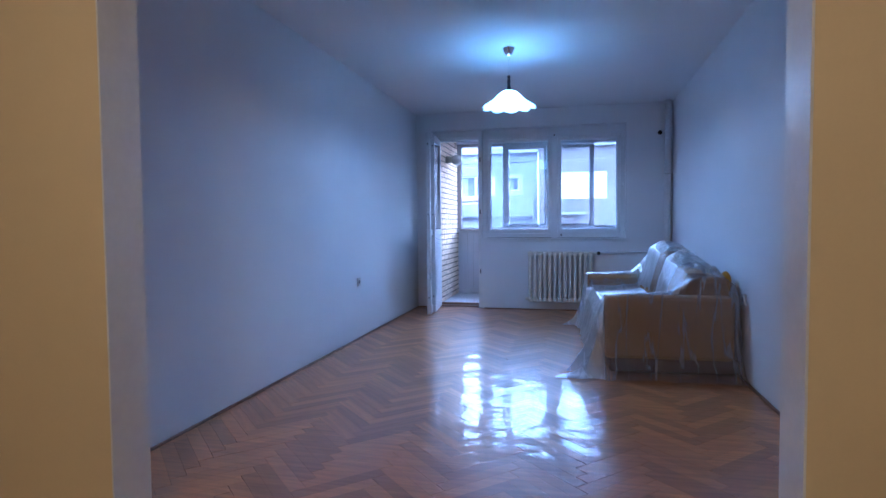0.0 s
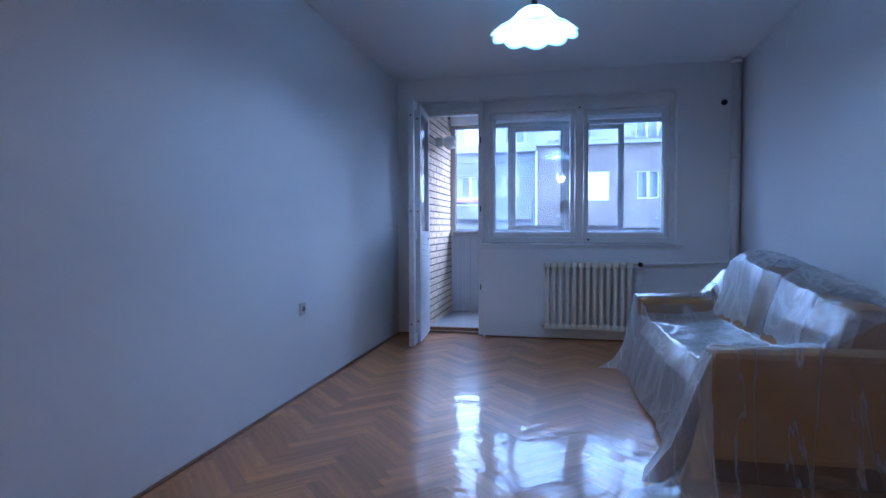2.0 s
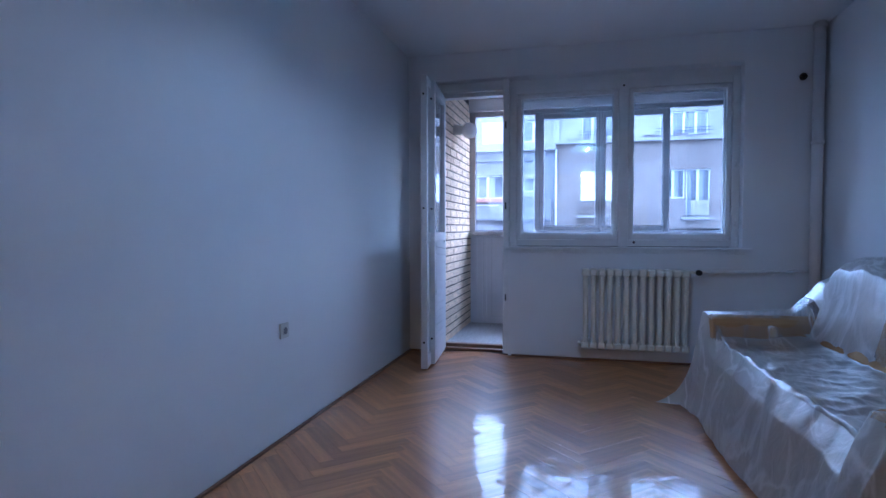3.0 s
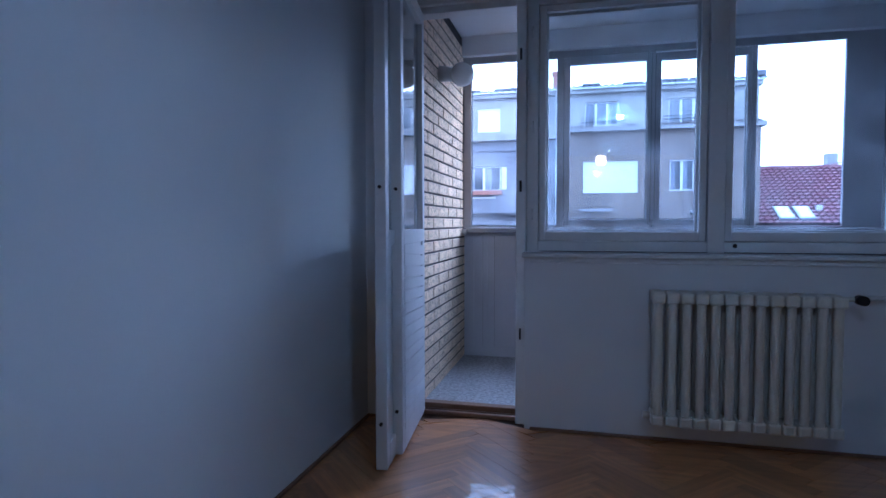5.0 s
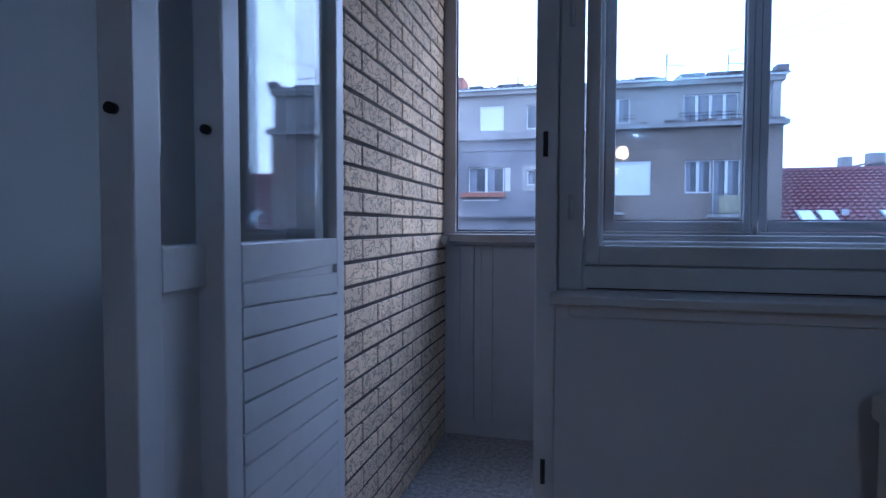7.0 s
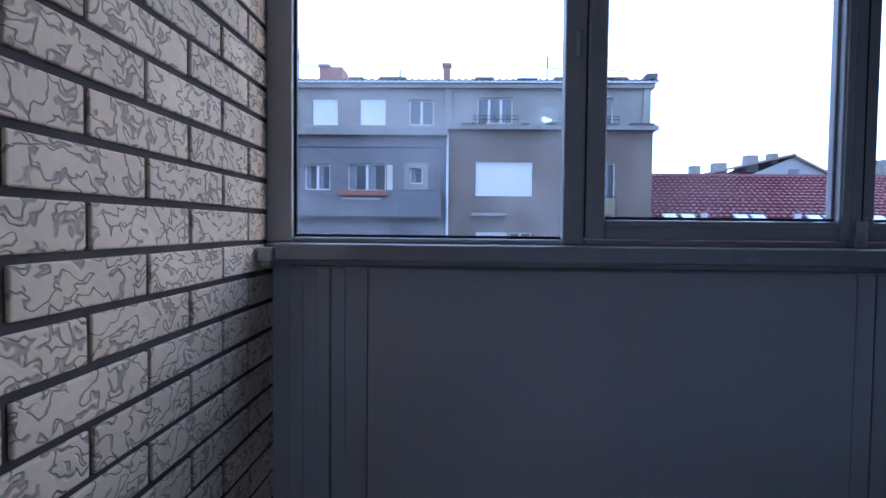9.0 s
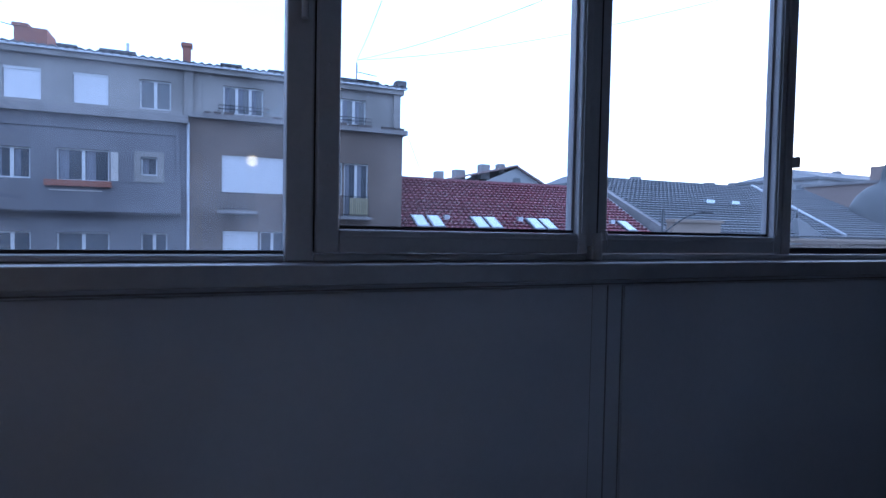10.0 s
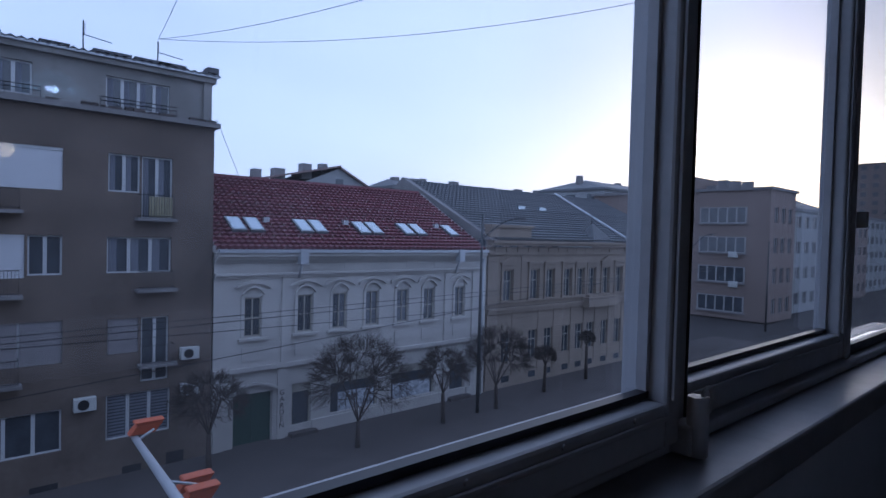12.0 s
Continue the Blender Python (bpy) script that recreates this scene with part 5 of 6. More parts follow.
    boxes("pilaster", WHITER, h, [(12.15, 12.6, FY - 0.10, FY, -4.84, -0.9), (22.1, 22.55, FY - 0.10, FY, -4.84, -0.9), (24.3, 25.4, FY - 0.08, FY, GZ, -0.9),
                                  (12.0, 12.4, FY - 0.12, FY, GZ, -5.1), (9.1, 9.5, FY - 0.08, FY, GZ, -5.1)])
    boxes("window_apron", WHITER, h, [(c - 0.5, c + 0.5, FY - 0.05, FY - 0.001, -4.6, -4.0) for c in wins])
    boxes("plinth", WHITER, h, [(a, b, FY - 0.09, FY - 0.001, GZ, -7.85) for a, b in ((13.8, 18.4), (18.55, 22.6), (24.0, 25.4))])
    boxes("wall_joint", CONC, h, [(a, b, FY - 0.004, FY + 0.001, z, z + 0.03) for a, b in ((13.85, 14.7), (17.7, 18.4), (21.6, 22.6), (24.0, 24.25)) for z in (-7.4, -6.95, -6.5, -6.05, -5.6)])
    boxes("door_step", PAVE, h, [(12.6, 13.95, FY - 0.4, FY, GZ, GZ + 0.18), (22.5, 24.1, FY - 0.4, FY, GZ, GZ + 0.18)])
    bm = bmesh.new()
    for xx in (12.95, 22.85):
        box(bm, xx - 0.2, xx + 0.2, FY - 0.7, FY - 0.3, -0.25, 0.45)
        tube(bm, (xx, FY - 0.42, -0.25), (xx, FY - 0.12, -0.9), 0.06, n=8)
    tube(bm, (25.1, FY - 0.14, 0.1), (25.1, FY - 0.14, GZ), 0.07, n=8)
    part("downpipe", bm, ZINC, h)
    # roof
    yr, zr = FY + 6.3, 4.08
    tiled_slope("roof", REDT, h, x0 - 0.1, x1, FY - 0.55, 0.42, yr, zr, 0.30, 0.36, label="red ribbed tile roof")
    boxes("ridge", REDT, h, [(x0, x1, yr - 0.12, yr + 0.12, zr - 0.02, zr + 0.16)])
    bm = bmesh.new()
    v = [bm.verts.new(p) for p in ((x1, FY - 0.5, 0.36), (x1, yr, zr), (x1, yr + 6.3, 0.36), (x1 + 0.35, FY - 0.5, 0.36), (x1 + 0.35, yr, zr), (x1 + 0.35, yr + 6.3, 0.36))]
    bm.faces.new((v[0], v[2], v[1]))
    bm.faces.new((v[3], v[4], v[5]))
    bm.faces.new((v[0], v[1], v[4], v[3]))
    bm.faces.new((v[1], v[2], v[5], v[4]))
    part("fire_wall", bm, CONC, h, "grey rendered firewall between the roofs")
    slope = (zr - 0.42) / (yr - FY + 0.55)
    for x in (10.05, 10.9, 13.4, 14.2, 16.8, 17.6, 19.75, 20.62, 23.1):
        y = FY + 0.68
        z = 0.42 + slope * (y - FY + 0.55) + 0.08
        bm = bmesh.new()
        w, l = 0.70, 1.15
        a, b = (x, y, z), (x + w, y + l, z + slope * l)
        pts = [(a[0], a[1], a[2]), (b[0], a[1], a[2]), (b[0], b[1], b[2]), (a[0], b[1], b[2])]
        lo = [bm.verts.new(p) for p in pts]
        hi = [bm.verts.new((p[0], p[1] - 0.05, p[2] + 0.12)) for p in pts]
        bm.faces.new(hi)
        for i in range(4):
            bm.faces.new((lo[i], lo[(i + 1) % 4], hi[(i + 1) % 4], hi[i]))
        sk = part("skylight", bm, mat_sky_frame, h, "grey roof window")
        bm = bmesh.new()
        bm.faces.new([bm.verts.new((p[0] + sx * 0.07, p[1] - 0.06 + sy * 0.08, p[2] + 0.135 + sy * 0.08 * slope)) for p, (sx, sy) in zip(pts, ((1, 1), (-1, 1), (-1, -1), (1, -1)))])
        part("pane", bm, mat_sky_pane, sk)
    # snow guards
    bm = bmesh.new()
    for r_, f in enumerate((0.14, 0.3, 0.45, 0.6, 0.75)):
        y = FY - 0.5 + f * (yr - FY)
        z = 0.42 + slope * (y - FY + 0.55)
        x = x0 + 0.3 + 0.3 * (r_ % 2)
        while x < x1 - 0.2:
            box(bm, x, x + 0.06, y - 0.05, y + 0.04, z + 0.06, z + 0.17)
            x += 0.62
    part("snow_guard", bm, mat("brown_snow_guard", (0.30, 0.22, 0.20), 0.6), h, kind="stuff")
    boxes("vent_box", ZINC, h, [(x, x + 0.3, FY + 1.6, FY + 1.85, 1.4, 1.92) for x in (11.9, 16.3, 22.6)])
    bm = bmesh.new()
    for i, ch in enumerate("GARDEN"):
        cu = bpy.data.curves.new("letter", "FONT")
        cu.body = ch
        cu.size = 0.34
        cu.align_x = "CENTER"
        t = new("sign_letter", cu)
        t.matrix_basis = pose(12.2, FY - 0.13, -6.35 - i * 0.31, 90, 0, 0)
        dg = bpy.context.evaluated_depsgraph_get()
        me = bpy.data.meshes.new_from_object(t.evaluated_get(dg))
        bpy.data.objects.remove(t)
        me.materials.clear()
        me.materials.append(IRON)
        o = new("sign_letter", me)
        o.parent = h
        o.matrix_basis = Matrix.Translation((-16, -FY, -GZ)) @ pose(12.2, FY - 0.13, -6.35 - i * 0.31, 90, 0, 0)
    bm.free()


mat_sky_frame = mat("dark_roof_window_frame", (0.12, 0.13, 0.14), 0.4)
mat_sky_pane = mat("roof_window_pane", (0.45, 0.52, 0.58), 0.05, vary=0.05, bump=0, spec=1.0, metal=0.5)
white_house()


def beige_house():
    h = thing("beige_house", (28, FY, GZ), "beige stone-faced two-storey corner house with a grey tiled roof", "building")
    x0, x1 = 25.6, 49.9
    cols = [27.45, 30.05, 31.7, 33.65, 35.2, 36.6, 38.4, 40.2, 42.6, 45.0, 47.4]
    up = [(c - 0.42, c + 0.42, -2.82, -0.93) for c in cols]
    dn = [(c - 0.45, c + 0.45, -6.8, -4.95) for c in cols]
    wall_mesh("wall", BEIGE, h, x0, x1, GZ, 0.6, up + dn, deep=0.35)
    for c, u, d in zip(cols, up, dn):
        for q in (u, d):
            win = boxes("window", mat_win, h, [(q[0], q[0] + 0.06, FY + 0.12, FY + 0.18, q[2], q[3]), (q[1] - 0.06, q[1], FY + 0.12, FY + 0.18, q[2], q[3]),
                                               (c - 0.03, c + 0.03, FY + 0.12, FY + 0.18, q[2], q[3]), (q[0], q[1], FY + 0.12, FY + 0.18, q[2] + 1.2, q[2] + 1.26)])
            boxes("pane", WPANE, win, [(q[0] + 0.03, q[1] - 0.03, FY + 0.16, FY + 0.19, q[2], q[3])])
        boxes("window_surround", BEIGE, h, [(q[0] - 0.2, q[0] - 0.02, FY - 0.09, FY, u[2], u[3] + 0.1), (q[1] + 0.02, q[1] + 0.2, FY - 0.09, FY, u[2], u[3] + 0.1),
                                            (q[0] - 0.3, q[1] + 0.3, FY - 0.2, FY, u[3] + 0.42, u[3] + 0.56), (q[0] - 0.2, q[1] + 0.2, FY - 0.1, FY, u[3] + 0.12, u[3] + 0.4),
                                            (q[0] - 0.3, q[1] + 0.3, FY - 0.16, FY, u[2] - 0.16, u[2] - 0.02)])
    bm = bmesh.new()
    for x in (27.45, 38.4, 45.0):
        v = [bm.verts.new(p) for p in ((x - 0.75, FY - 0.2, -0.38), (x + 0.75, FY - 0.2, -0.38), (x, FY - 0.2, -0.02), (x - 0.75, FY, -0.38), (x + 0.75, FY, -0.38), (x, FY, -0.02))]
        for f in ((0, 1, 2), (0, 2, 5, 3), (2, 1, 4, 5), (0, 3, 4, 1)):
            bm.faces.new([v[k] for k in f])
    part("pediment", bm, BEIGE, h)
    boxes("cornice", BEIGE, h, [(x0, x1, FY - 0.18, FY, -3.62, -3.42), (x0, x1, FY - 0.25, FY, -3.42, -3.28), (x0, x1, FY - 0.12, FY, -3.0, -2.9), (x0, x1, FY - 0.15, FY, 0.12, 0.24),
                                (x0, x1, FY - 0.35, FY, 0.7, 0.86), (x0, x1, FY - 0.5, FY, 0.86, 1.02)], 0.0, "moulded stone cornice")
    boxes("frieze_panel", BEIGE, h, [(x0 + 0.6 + 1.05 * k, x0 + 1.2 + 1.05 * k, FY - 0.05, FY - 0.001, 0.32, 0.6) for k in range(22)])
    boxes("cellar_window", WPANE, h, [(c - 0.35, c + 0.35, FY - 0.012, FY - 0.002, -8.1, -7.7) for c in cols])
    # rusticated blocks
    rows = []
    z = GZ + 0.6
    while z < -4.0:
        xs = sorted([x0] + [v for q in dn for v in (q[0] - 0.02, q[1] + 0.02)] + [x1])
        for a, b in zip(xs[::2], xs[1::2]):
            rows.append((a + 0.01, b - 0.01, FY - 0.05, FY - 0.001, z, z + 0.34))
        z += 0.38
    boxes("stone_course", BEIGE, h, rows, kind="stuff")
    rows = []
    z = -2.88
    k = 0
    while z < -0.25:
        rows.append((x0 + 0.02, x0 + (0.6 if k % 2 else 0.45), FY - 0.05, FY - 0.001, z, z + 0.32))
        rows.append((28.7, 28.7 + (0.6 if k % 2 else 0.45), FY - 0.05, FY - 0.001, z, z + 0.32))
        z += 0.37
        k += 1
    boxes("quoin", BEIGE, h, rows)
    boxes("parapet", BEIGE, h, [(x0, 29.4, FY - 0.2, FY + 0.3, 1.02, 1.85), (x0 - 0.05, 29.5, FY - 0.35, FY + 0.35, 1.85, 2.02)])
    boxes("bay", BEIGE, h, [(35.4, 39.3, FY - 0.7, FY, -3.7, -3.0), (35.7, 39.0, FY - 0.5, FY, -3.0, -2.85)])
    bm = bmesh.new()
    xc = 37.6
    b4 = [bm.verts.new(p) for p in ((xc - 1.4, FY - 0.4, 1.0), (xc + 1.4, FY - 0.4, 1.0), (xc + 1.4, FY + 1.2, 1.0), (xc - 1.4, FY + 1.2, 1.0))]
    t4 = bm.verts.new((xc - 0.6, FY + 0.4, 2.5))
    for i in range(4):
        bm.faces.new((b4[i], b4[(i + 1) % 4], t4))
    tube(bm, (xc - 0.6, FY + 0.4, 2.4), (xc - 0.6, FY + 0.4, 3.1), 0.07, 0.02)
    part("turret_roof", bm, GREYTILE, h)
    yr, zr = FY + 9.0, 5.25
    tiled_slope("roof", GREYTILE, h, x0 + 0.1, x1, FY - 0.4, 1.03, yr, zr, 0.36, 0.42, label="grey ribbed tile roof")
    bm = bmesh.new()
    v = [bm.verts.new(p) for p in ((x0 - 0.1, FY - 0.45, 1.06), (x0 - 0.1, yr, zr + 0.2), (x0 - 0.1, yr + 6, 1.06),
                                   (x0 + 0.35, FY - 0.45, 1.06), (x0 + 0.35, yr, zr + 0.2), (x0 + 0.35, yr + 6, 1.06))]
    for f in ((0, 2, 1), (3, 4, 5), (0, 1, 4, 3), (1, 2, 5, 4)):
        bm.faces.new([v[k] for k in f])
    part("fire_wall", bm, CONC, h, "pale grey firewall")
    slope = (zr - 1.03) / (yr - FY + 0.4)
    for x in (33.4, 35.9):
        y = FY + 4.6
        z = 1.03 + slope * (y - FY + 0.4) + 0.14
        boxes("skylight", mat_sky_pane, h, [(x, x + 0.8, y, y + 0.2, z, z + 0.25)])
    bm = bmesh.new()
    tube(bm, (43.2, 46.9, 5.4), (41.0, 37.7, 1.25), 0.13, n=6)
    part("verge_ridge", bm, ZINC, h, "pale metal-capped verge across the roof")
    # corner dome
    bm = bmesh.new()
    lathe(bm, [(2.9, 0), (2.9, 0.7), (2.75, 0.8), (2.7, 1.6), (2.5, 2.6), (2.0, 3.6), (1.3, 4.3), (0.5, 4.7), (0.35, 5.2), (0.4, 5.4), (0.05, 6.4)], 28)
    bmesh.ops.translate(bm, vec=(x1 + 1.5, FY + 3.2, 0.95), verts=bm.verts[:])
    part("dome", bm, mat("slate_dome", (0.10, 0.105, 0.11), 0.6, vary=0.15), h, "dark metal corner dome with a spire")
    bm = bmesh.new()
    tube(bm, (x1 + 1.5, FY + 3.2, GZ), (x1 + 1.5, FY + 3.2, 0.95), 3.1, n=20)
    part("corner_tower", bm, BEIGE, h)


beige_house()


# ---- farther houses ----
FARWIN = mat("grey_far_window_frame", (0.34, 0.33, 0.33), 0.5, vary=0.2, scale=0.4)
def block(name, x, y, w, d, z1, storeys, material, label, bays, chim=4, pitched=0.0):
    b = thing(name, (x, y, G0), label, "building", "far houses")
    hgt = z1 - G0
    st = hgt / storeys
    bw = w / bays
    holes = []
    for s in range(storeys):
        for i in range(bays):
            holes.append((x + bw * (i + 0.22), x + bw * (i + 0.78), G0 + st * (s + 0.35), G0 + st * (s + 0.82)))
    boxes("wall", material, b, holed(x, x + w, G0, z1, y, y + 0.3, holes) + [(x, x + 0.3, y + 0.3, y + d, G0, z1), (x + w - 0.3, x + w, y + 0.3, y + d, G0, z1), (x, x + w, y + d, y + d + 0.3, G0, z1)])
    for q in holes:
        wn = boxes("window", FARWIN, b, [(q[0], q[0] + 0.12, y + 0.1, y + 0.16, q[2], q[3]), (q[1] - 0.12, q[1], y + 0.1, y + 0.16, q[2], q[3]),
                                      ((q[0] + q[1]) / 2 - 0.07, (q[0] + q[1]) / 2 + 0.07, y + 0.1, y + 0.16, q[2], q[3]), (q[0], q[1], y + 0.1, y + 0.16, q[3] - 0.1, q[3])])
        boxes("pane", WPANE, wn, [(q[0] + 0.05, q[1] - 0.05, y + 0.14, y + 0.18, q[2], q[3])])
    # windows on the west side too
    rows = []
    k = max(2, int(d / 3.2))
    for s in range(storeys):
        for i in range(k):
            yy = y + d * (i + 0.3) / k
            rows.append((x - 0.03, x + 0.01, yy, yy + d / k * 0.45, G0 + st * (s + 0.35), G0 + st * (s + 0.82)))
    boxes("side_window", WPANE, b, rows)
    boxes("roof", CONC if not pitched else GREYTILE, b, [(x - 0.3, x + w + 0.3, y - 0.3, y + d + 0.5, z1, z1 + 0.35)])
    if pitched:
        bm = bmesh.new()
        v = [bm.verts.new(p) for p in ((x - 0.3, y - 0.3, z1 + 0.35), (x + w + 0.3, y - 0.3, z1 + 0.35), (x + w + 0.3, y + d + 0.5, z1 + 0.35), (x - 0.3, y + d + 0.5, z1 + 0.35),
                                       (x + w * 0.12, y + d / 2, z1 + pitched), (x + w * 0.88, y + d / 2, z1 + pitched))]
        for f in ((0, 1, 5, 4), (1, 2, 5), (2, 3, 4, 5), (3, 0, 4)):
            bm.faces.new([v[i] for i in f])
        part("hipped_roof", bm, GREYTILE, b, "grey hipped roof")
    rows = []
    for i in range((chim + 1) // 2):
        cx = x + w * (i + 0.5) / ((chim + 1) // 2) + random.uniform(-w / chim, w / chim) * 0.6
        rows.append((cx, cx + random.uniform(0.7, 1.8), y + d / 2 - 0.5, y + d / 2 + 0.4, z1, z1 + max(pitched, 0.4) + random.uniform(0.2, 0.6)))
    if rows:
        boxes("chimney", CONC, b, rows)
    b.matrix_basis = FAR @ b.matrix_basis
    return b


def office_block():
    b = thing("office_block", (68, 36, G0), "brown-grey rendered four-storey office block at the crossing", "building", "far houses")
    x, y, w, d, z1 = 67.8, 36.2, 7.6, 22.0, 6.9
    tops = (5.1, 1.8, -1.5, -4.8)
    south = [(x + 1.2 + i * 2.1, x + 2.4 + i * 2.1, t - 1.7, t) for t in tops for i in range(3)]
    boxes("wall", FARB, b, holed(x, x + w, G0, z1, y, y + 0.3, south) + [(x, x + 0.4, y + 0.3, y + d, G0, z1), (x + w - 0.3, x + w, y + 0.3, y + d, G0, z1)])
    for q in south:
        wn = boxes("window", FARWIN, b, [(q[0], q[0] + 0.12, y + 0.1, y + 0.16, q[2], q[3]), (q[1] - 0.12, q[1], y + 0.1, y + 0.16, q[2], q[3]),
                                      ((q[0] + q[1]) / 2 - 0.06, (q[0] + q[1]) / 2 + 0.06, y + 0.1, y + 0.16, q[2], q[3]), (q[0], q[1], y + 0.1, y + 0.16, q[3] - 0.1, q[3])])
        boxes("pane", WPANE, wn, [(q[0] + 0.05, q[1] - 0.05, y + 0.14, y + 0.18, q[2], q[3])])
    for t in tops:
        for k, (ya, yb) in enumerate(((38.6, 43.6), (46.5, 52.0))):
            n = 5
            wn = boxes("window", FARWIN, b, [(x - 0.08, x - 0.01, ya + (yb - ya) * i / n - 0.08, ya + (yb - ya) * i / n + 0.08, t - 1.7, t) for i in range(n + 1)]
                       + [(x - 0.08, x - 0.01, ya, yb, t - 0.1, t), (x - 0.08, x - 0.01, ya, yb, t - 1.8, t - 1.7)])
            boxes("pane", WPANE, wn, [(x - 0.04, x - 0.005, ya, yb, t - 1.7, t - 0.1)])
        boxes("sill_band", CONC, b, [(x - 0.2, x - 0.002, 38.4, 43.8, t - 1.95, t - 1.8)])
    boxes("roof", CONC, b, [(x - 0.25, x + w + 0.25, y - 0.25, y + d + 0.25, z1, z1 + 0.3)])
    boxes("penthouse", FARB, b, [(x + 2, x + w + 6, y + 9, y + 16, z1 + 0.3, z1 + 2.0)])
    boxes("chimney", CONC, b, [(x + 1.5 + i * 0.9, x + 2.1 + i * 0.9, y + 2.5 + i * 1.7, y + 3.6 + i * 1.7, z1 + 0.3, z1 + 1.1 + 0.25 * (i % 3)) for i in range(6)])
    for yy, zz in ((39.3, -0.5), (39.2, -3.8)):
        boxes("outdoor_unit", ACW, b, [(x - 0.42, x - 0.02, yy, yy + 0.9, zz, zz + 0.65)], 0.03)
    b.matrix_basis = FAR @ b.matrix_basis


office_block()
block("corner_house", 76.5, 37.5, 18, 14, 5.2, 4, FARC, "grey town house with a steep roof beyond the office block", 6, chim=4, pitched=3.2)
block("street_house", 98, 39, 22, 14, 4.5, 4, FARB, "brownish town house farther down the street", 7, chim=4, pitched=2.5)
block("street_house", 124, 41, 34, 14, 6.0, 5, FARC, "grey flats farther down the street", 10, chim=3)
block("tower_block", 250, 60, 20, 14.5, 30, 12, FARB, "tall brown apartment tower far away", 5, chim=0)
block("far_house", 50, 70, 30, 12, 7.3, 5, FARB, "long brown-roofed house row behind the roofs", 9, chim=9, pitched=1.2)
block("far_house", 76, 62, 30, 12, 8.6, 5, FARC, "grey house with a green-grey roof behind the crossing", 9, chim=5, pitched=2.0)


def gable_house():
    b = thing("gable_house", (33, 70, G0), "pale gabled house with a dark roof far behind the roofs", "building", "far houses")
    bm = bmesh.new()
    v = [bm.verts.new(p) for p in ((29.5, 70, G0), (39.5, 70, G0), (39.5, 70, 6.2), (34.8, 70, 8.4), (29.5, 70, 6.2), (29.5, 82, G0), (39.5, 82, G0), (39.5, 82, 6.2), (34.8, 82, 8.4), (29.5, 82, 6.2))]
    bm.faces.new((v[0], v[1], v[2], v[3], v[4]))
    bm.faces.new((v[5], v[9], v[8], v[7], v[6]))
    bm.faces.new((v[0], v[4], v[9], v[5]))
    bm.faces.new((v[1], v[6], v[7], v[2]))
    part("wall", bm, FARC, b)
    bm = bmesh.new()
    for x0, z0, x1, z1 in ((23.5, 6.0, 34.8, 8.55), (40.2, 5.9, 34.8, 8.55)):
        a = [bm.verts.new(p) for p in ((x0, 69.6, z0), (x1, 69.6, z1), (x1, 82.4, z1), (x0, 82.4, z0))]
        bm.faces.new(a)
    # tile colour is lightened for the air haze in front of it
    r = part("roof", bm, mat("haze_pale_roof_tile", (0.24, 0.17, 0.16), 0.8), b, "red-brown roof, paled for distance haze")
    md = r.modifiers.new("thick", "SOLIDIFY")
    md.thickness = 0.2
    boxes("chimney", CONC, b, [(25.0, 25.9, 71, 72, 6.0, 7.6), (27.3, 28.6, 71, 72, 6.4, 7.9), (30.6, 31.8, 71, 72, 7.0, 8.7), (33.0, 33.8, 71, 72, 7.8, 8.9)])
    boxes("gable_window", WPANE, b, [(34.3, 35.3, 69.95, 69.99, 6.4, 7.2)])
    b.matrix_basis = FAR @ b.matrix_basis
    block("far_house", 41.5, 68, 6.5, 6, 6.6, 5, FARC, "small grey tower house with roof aerials", 2, chim=3, pitched=1.3)


gable_house()


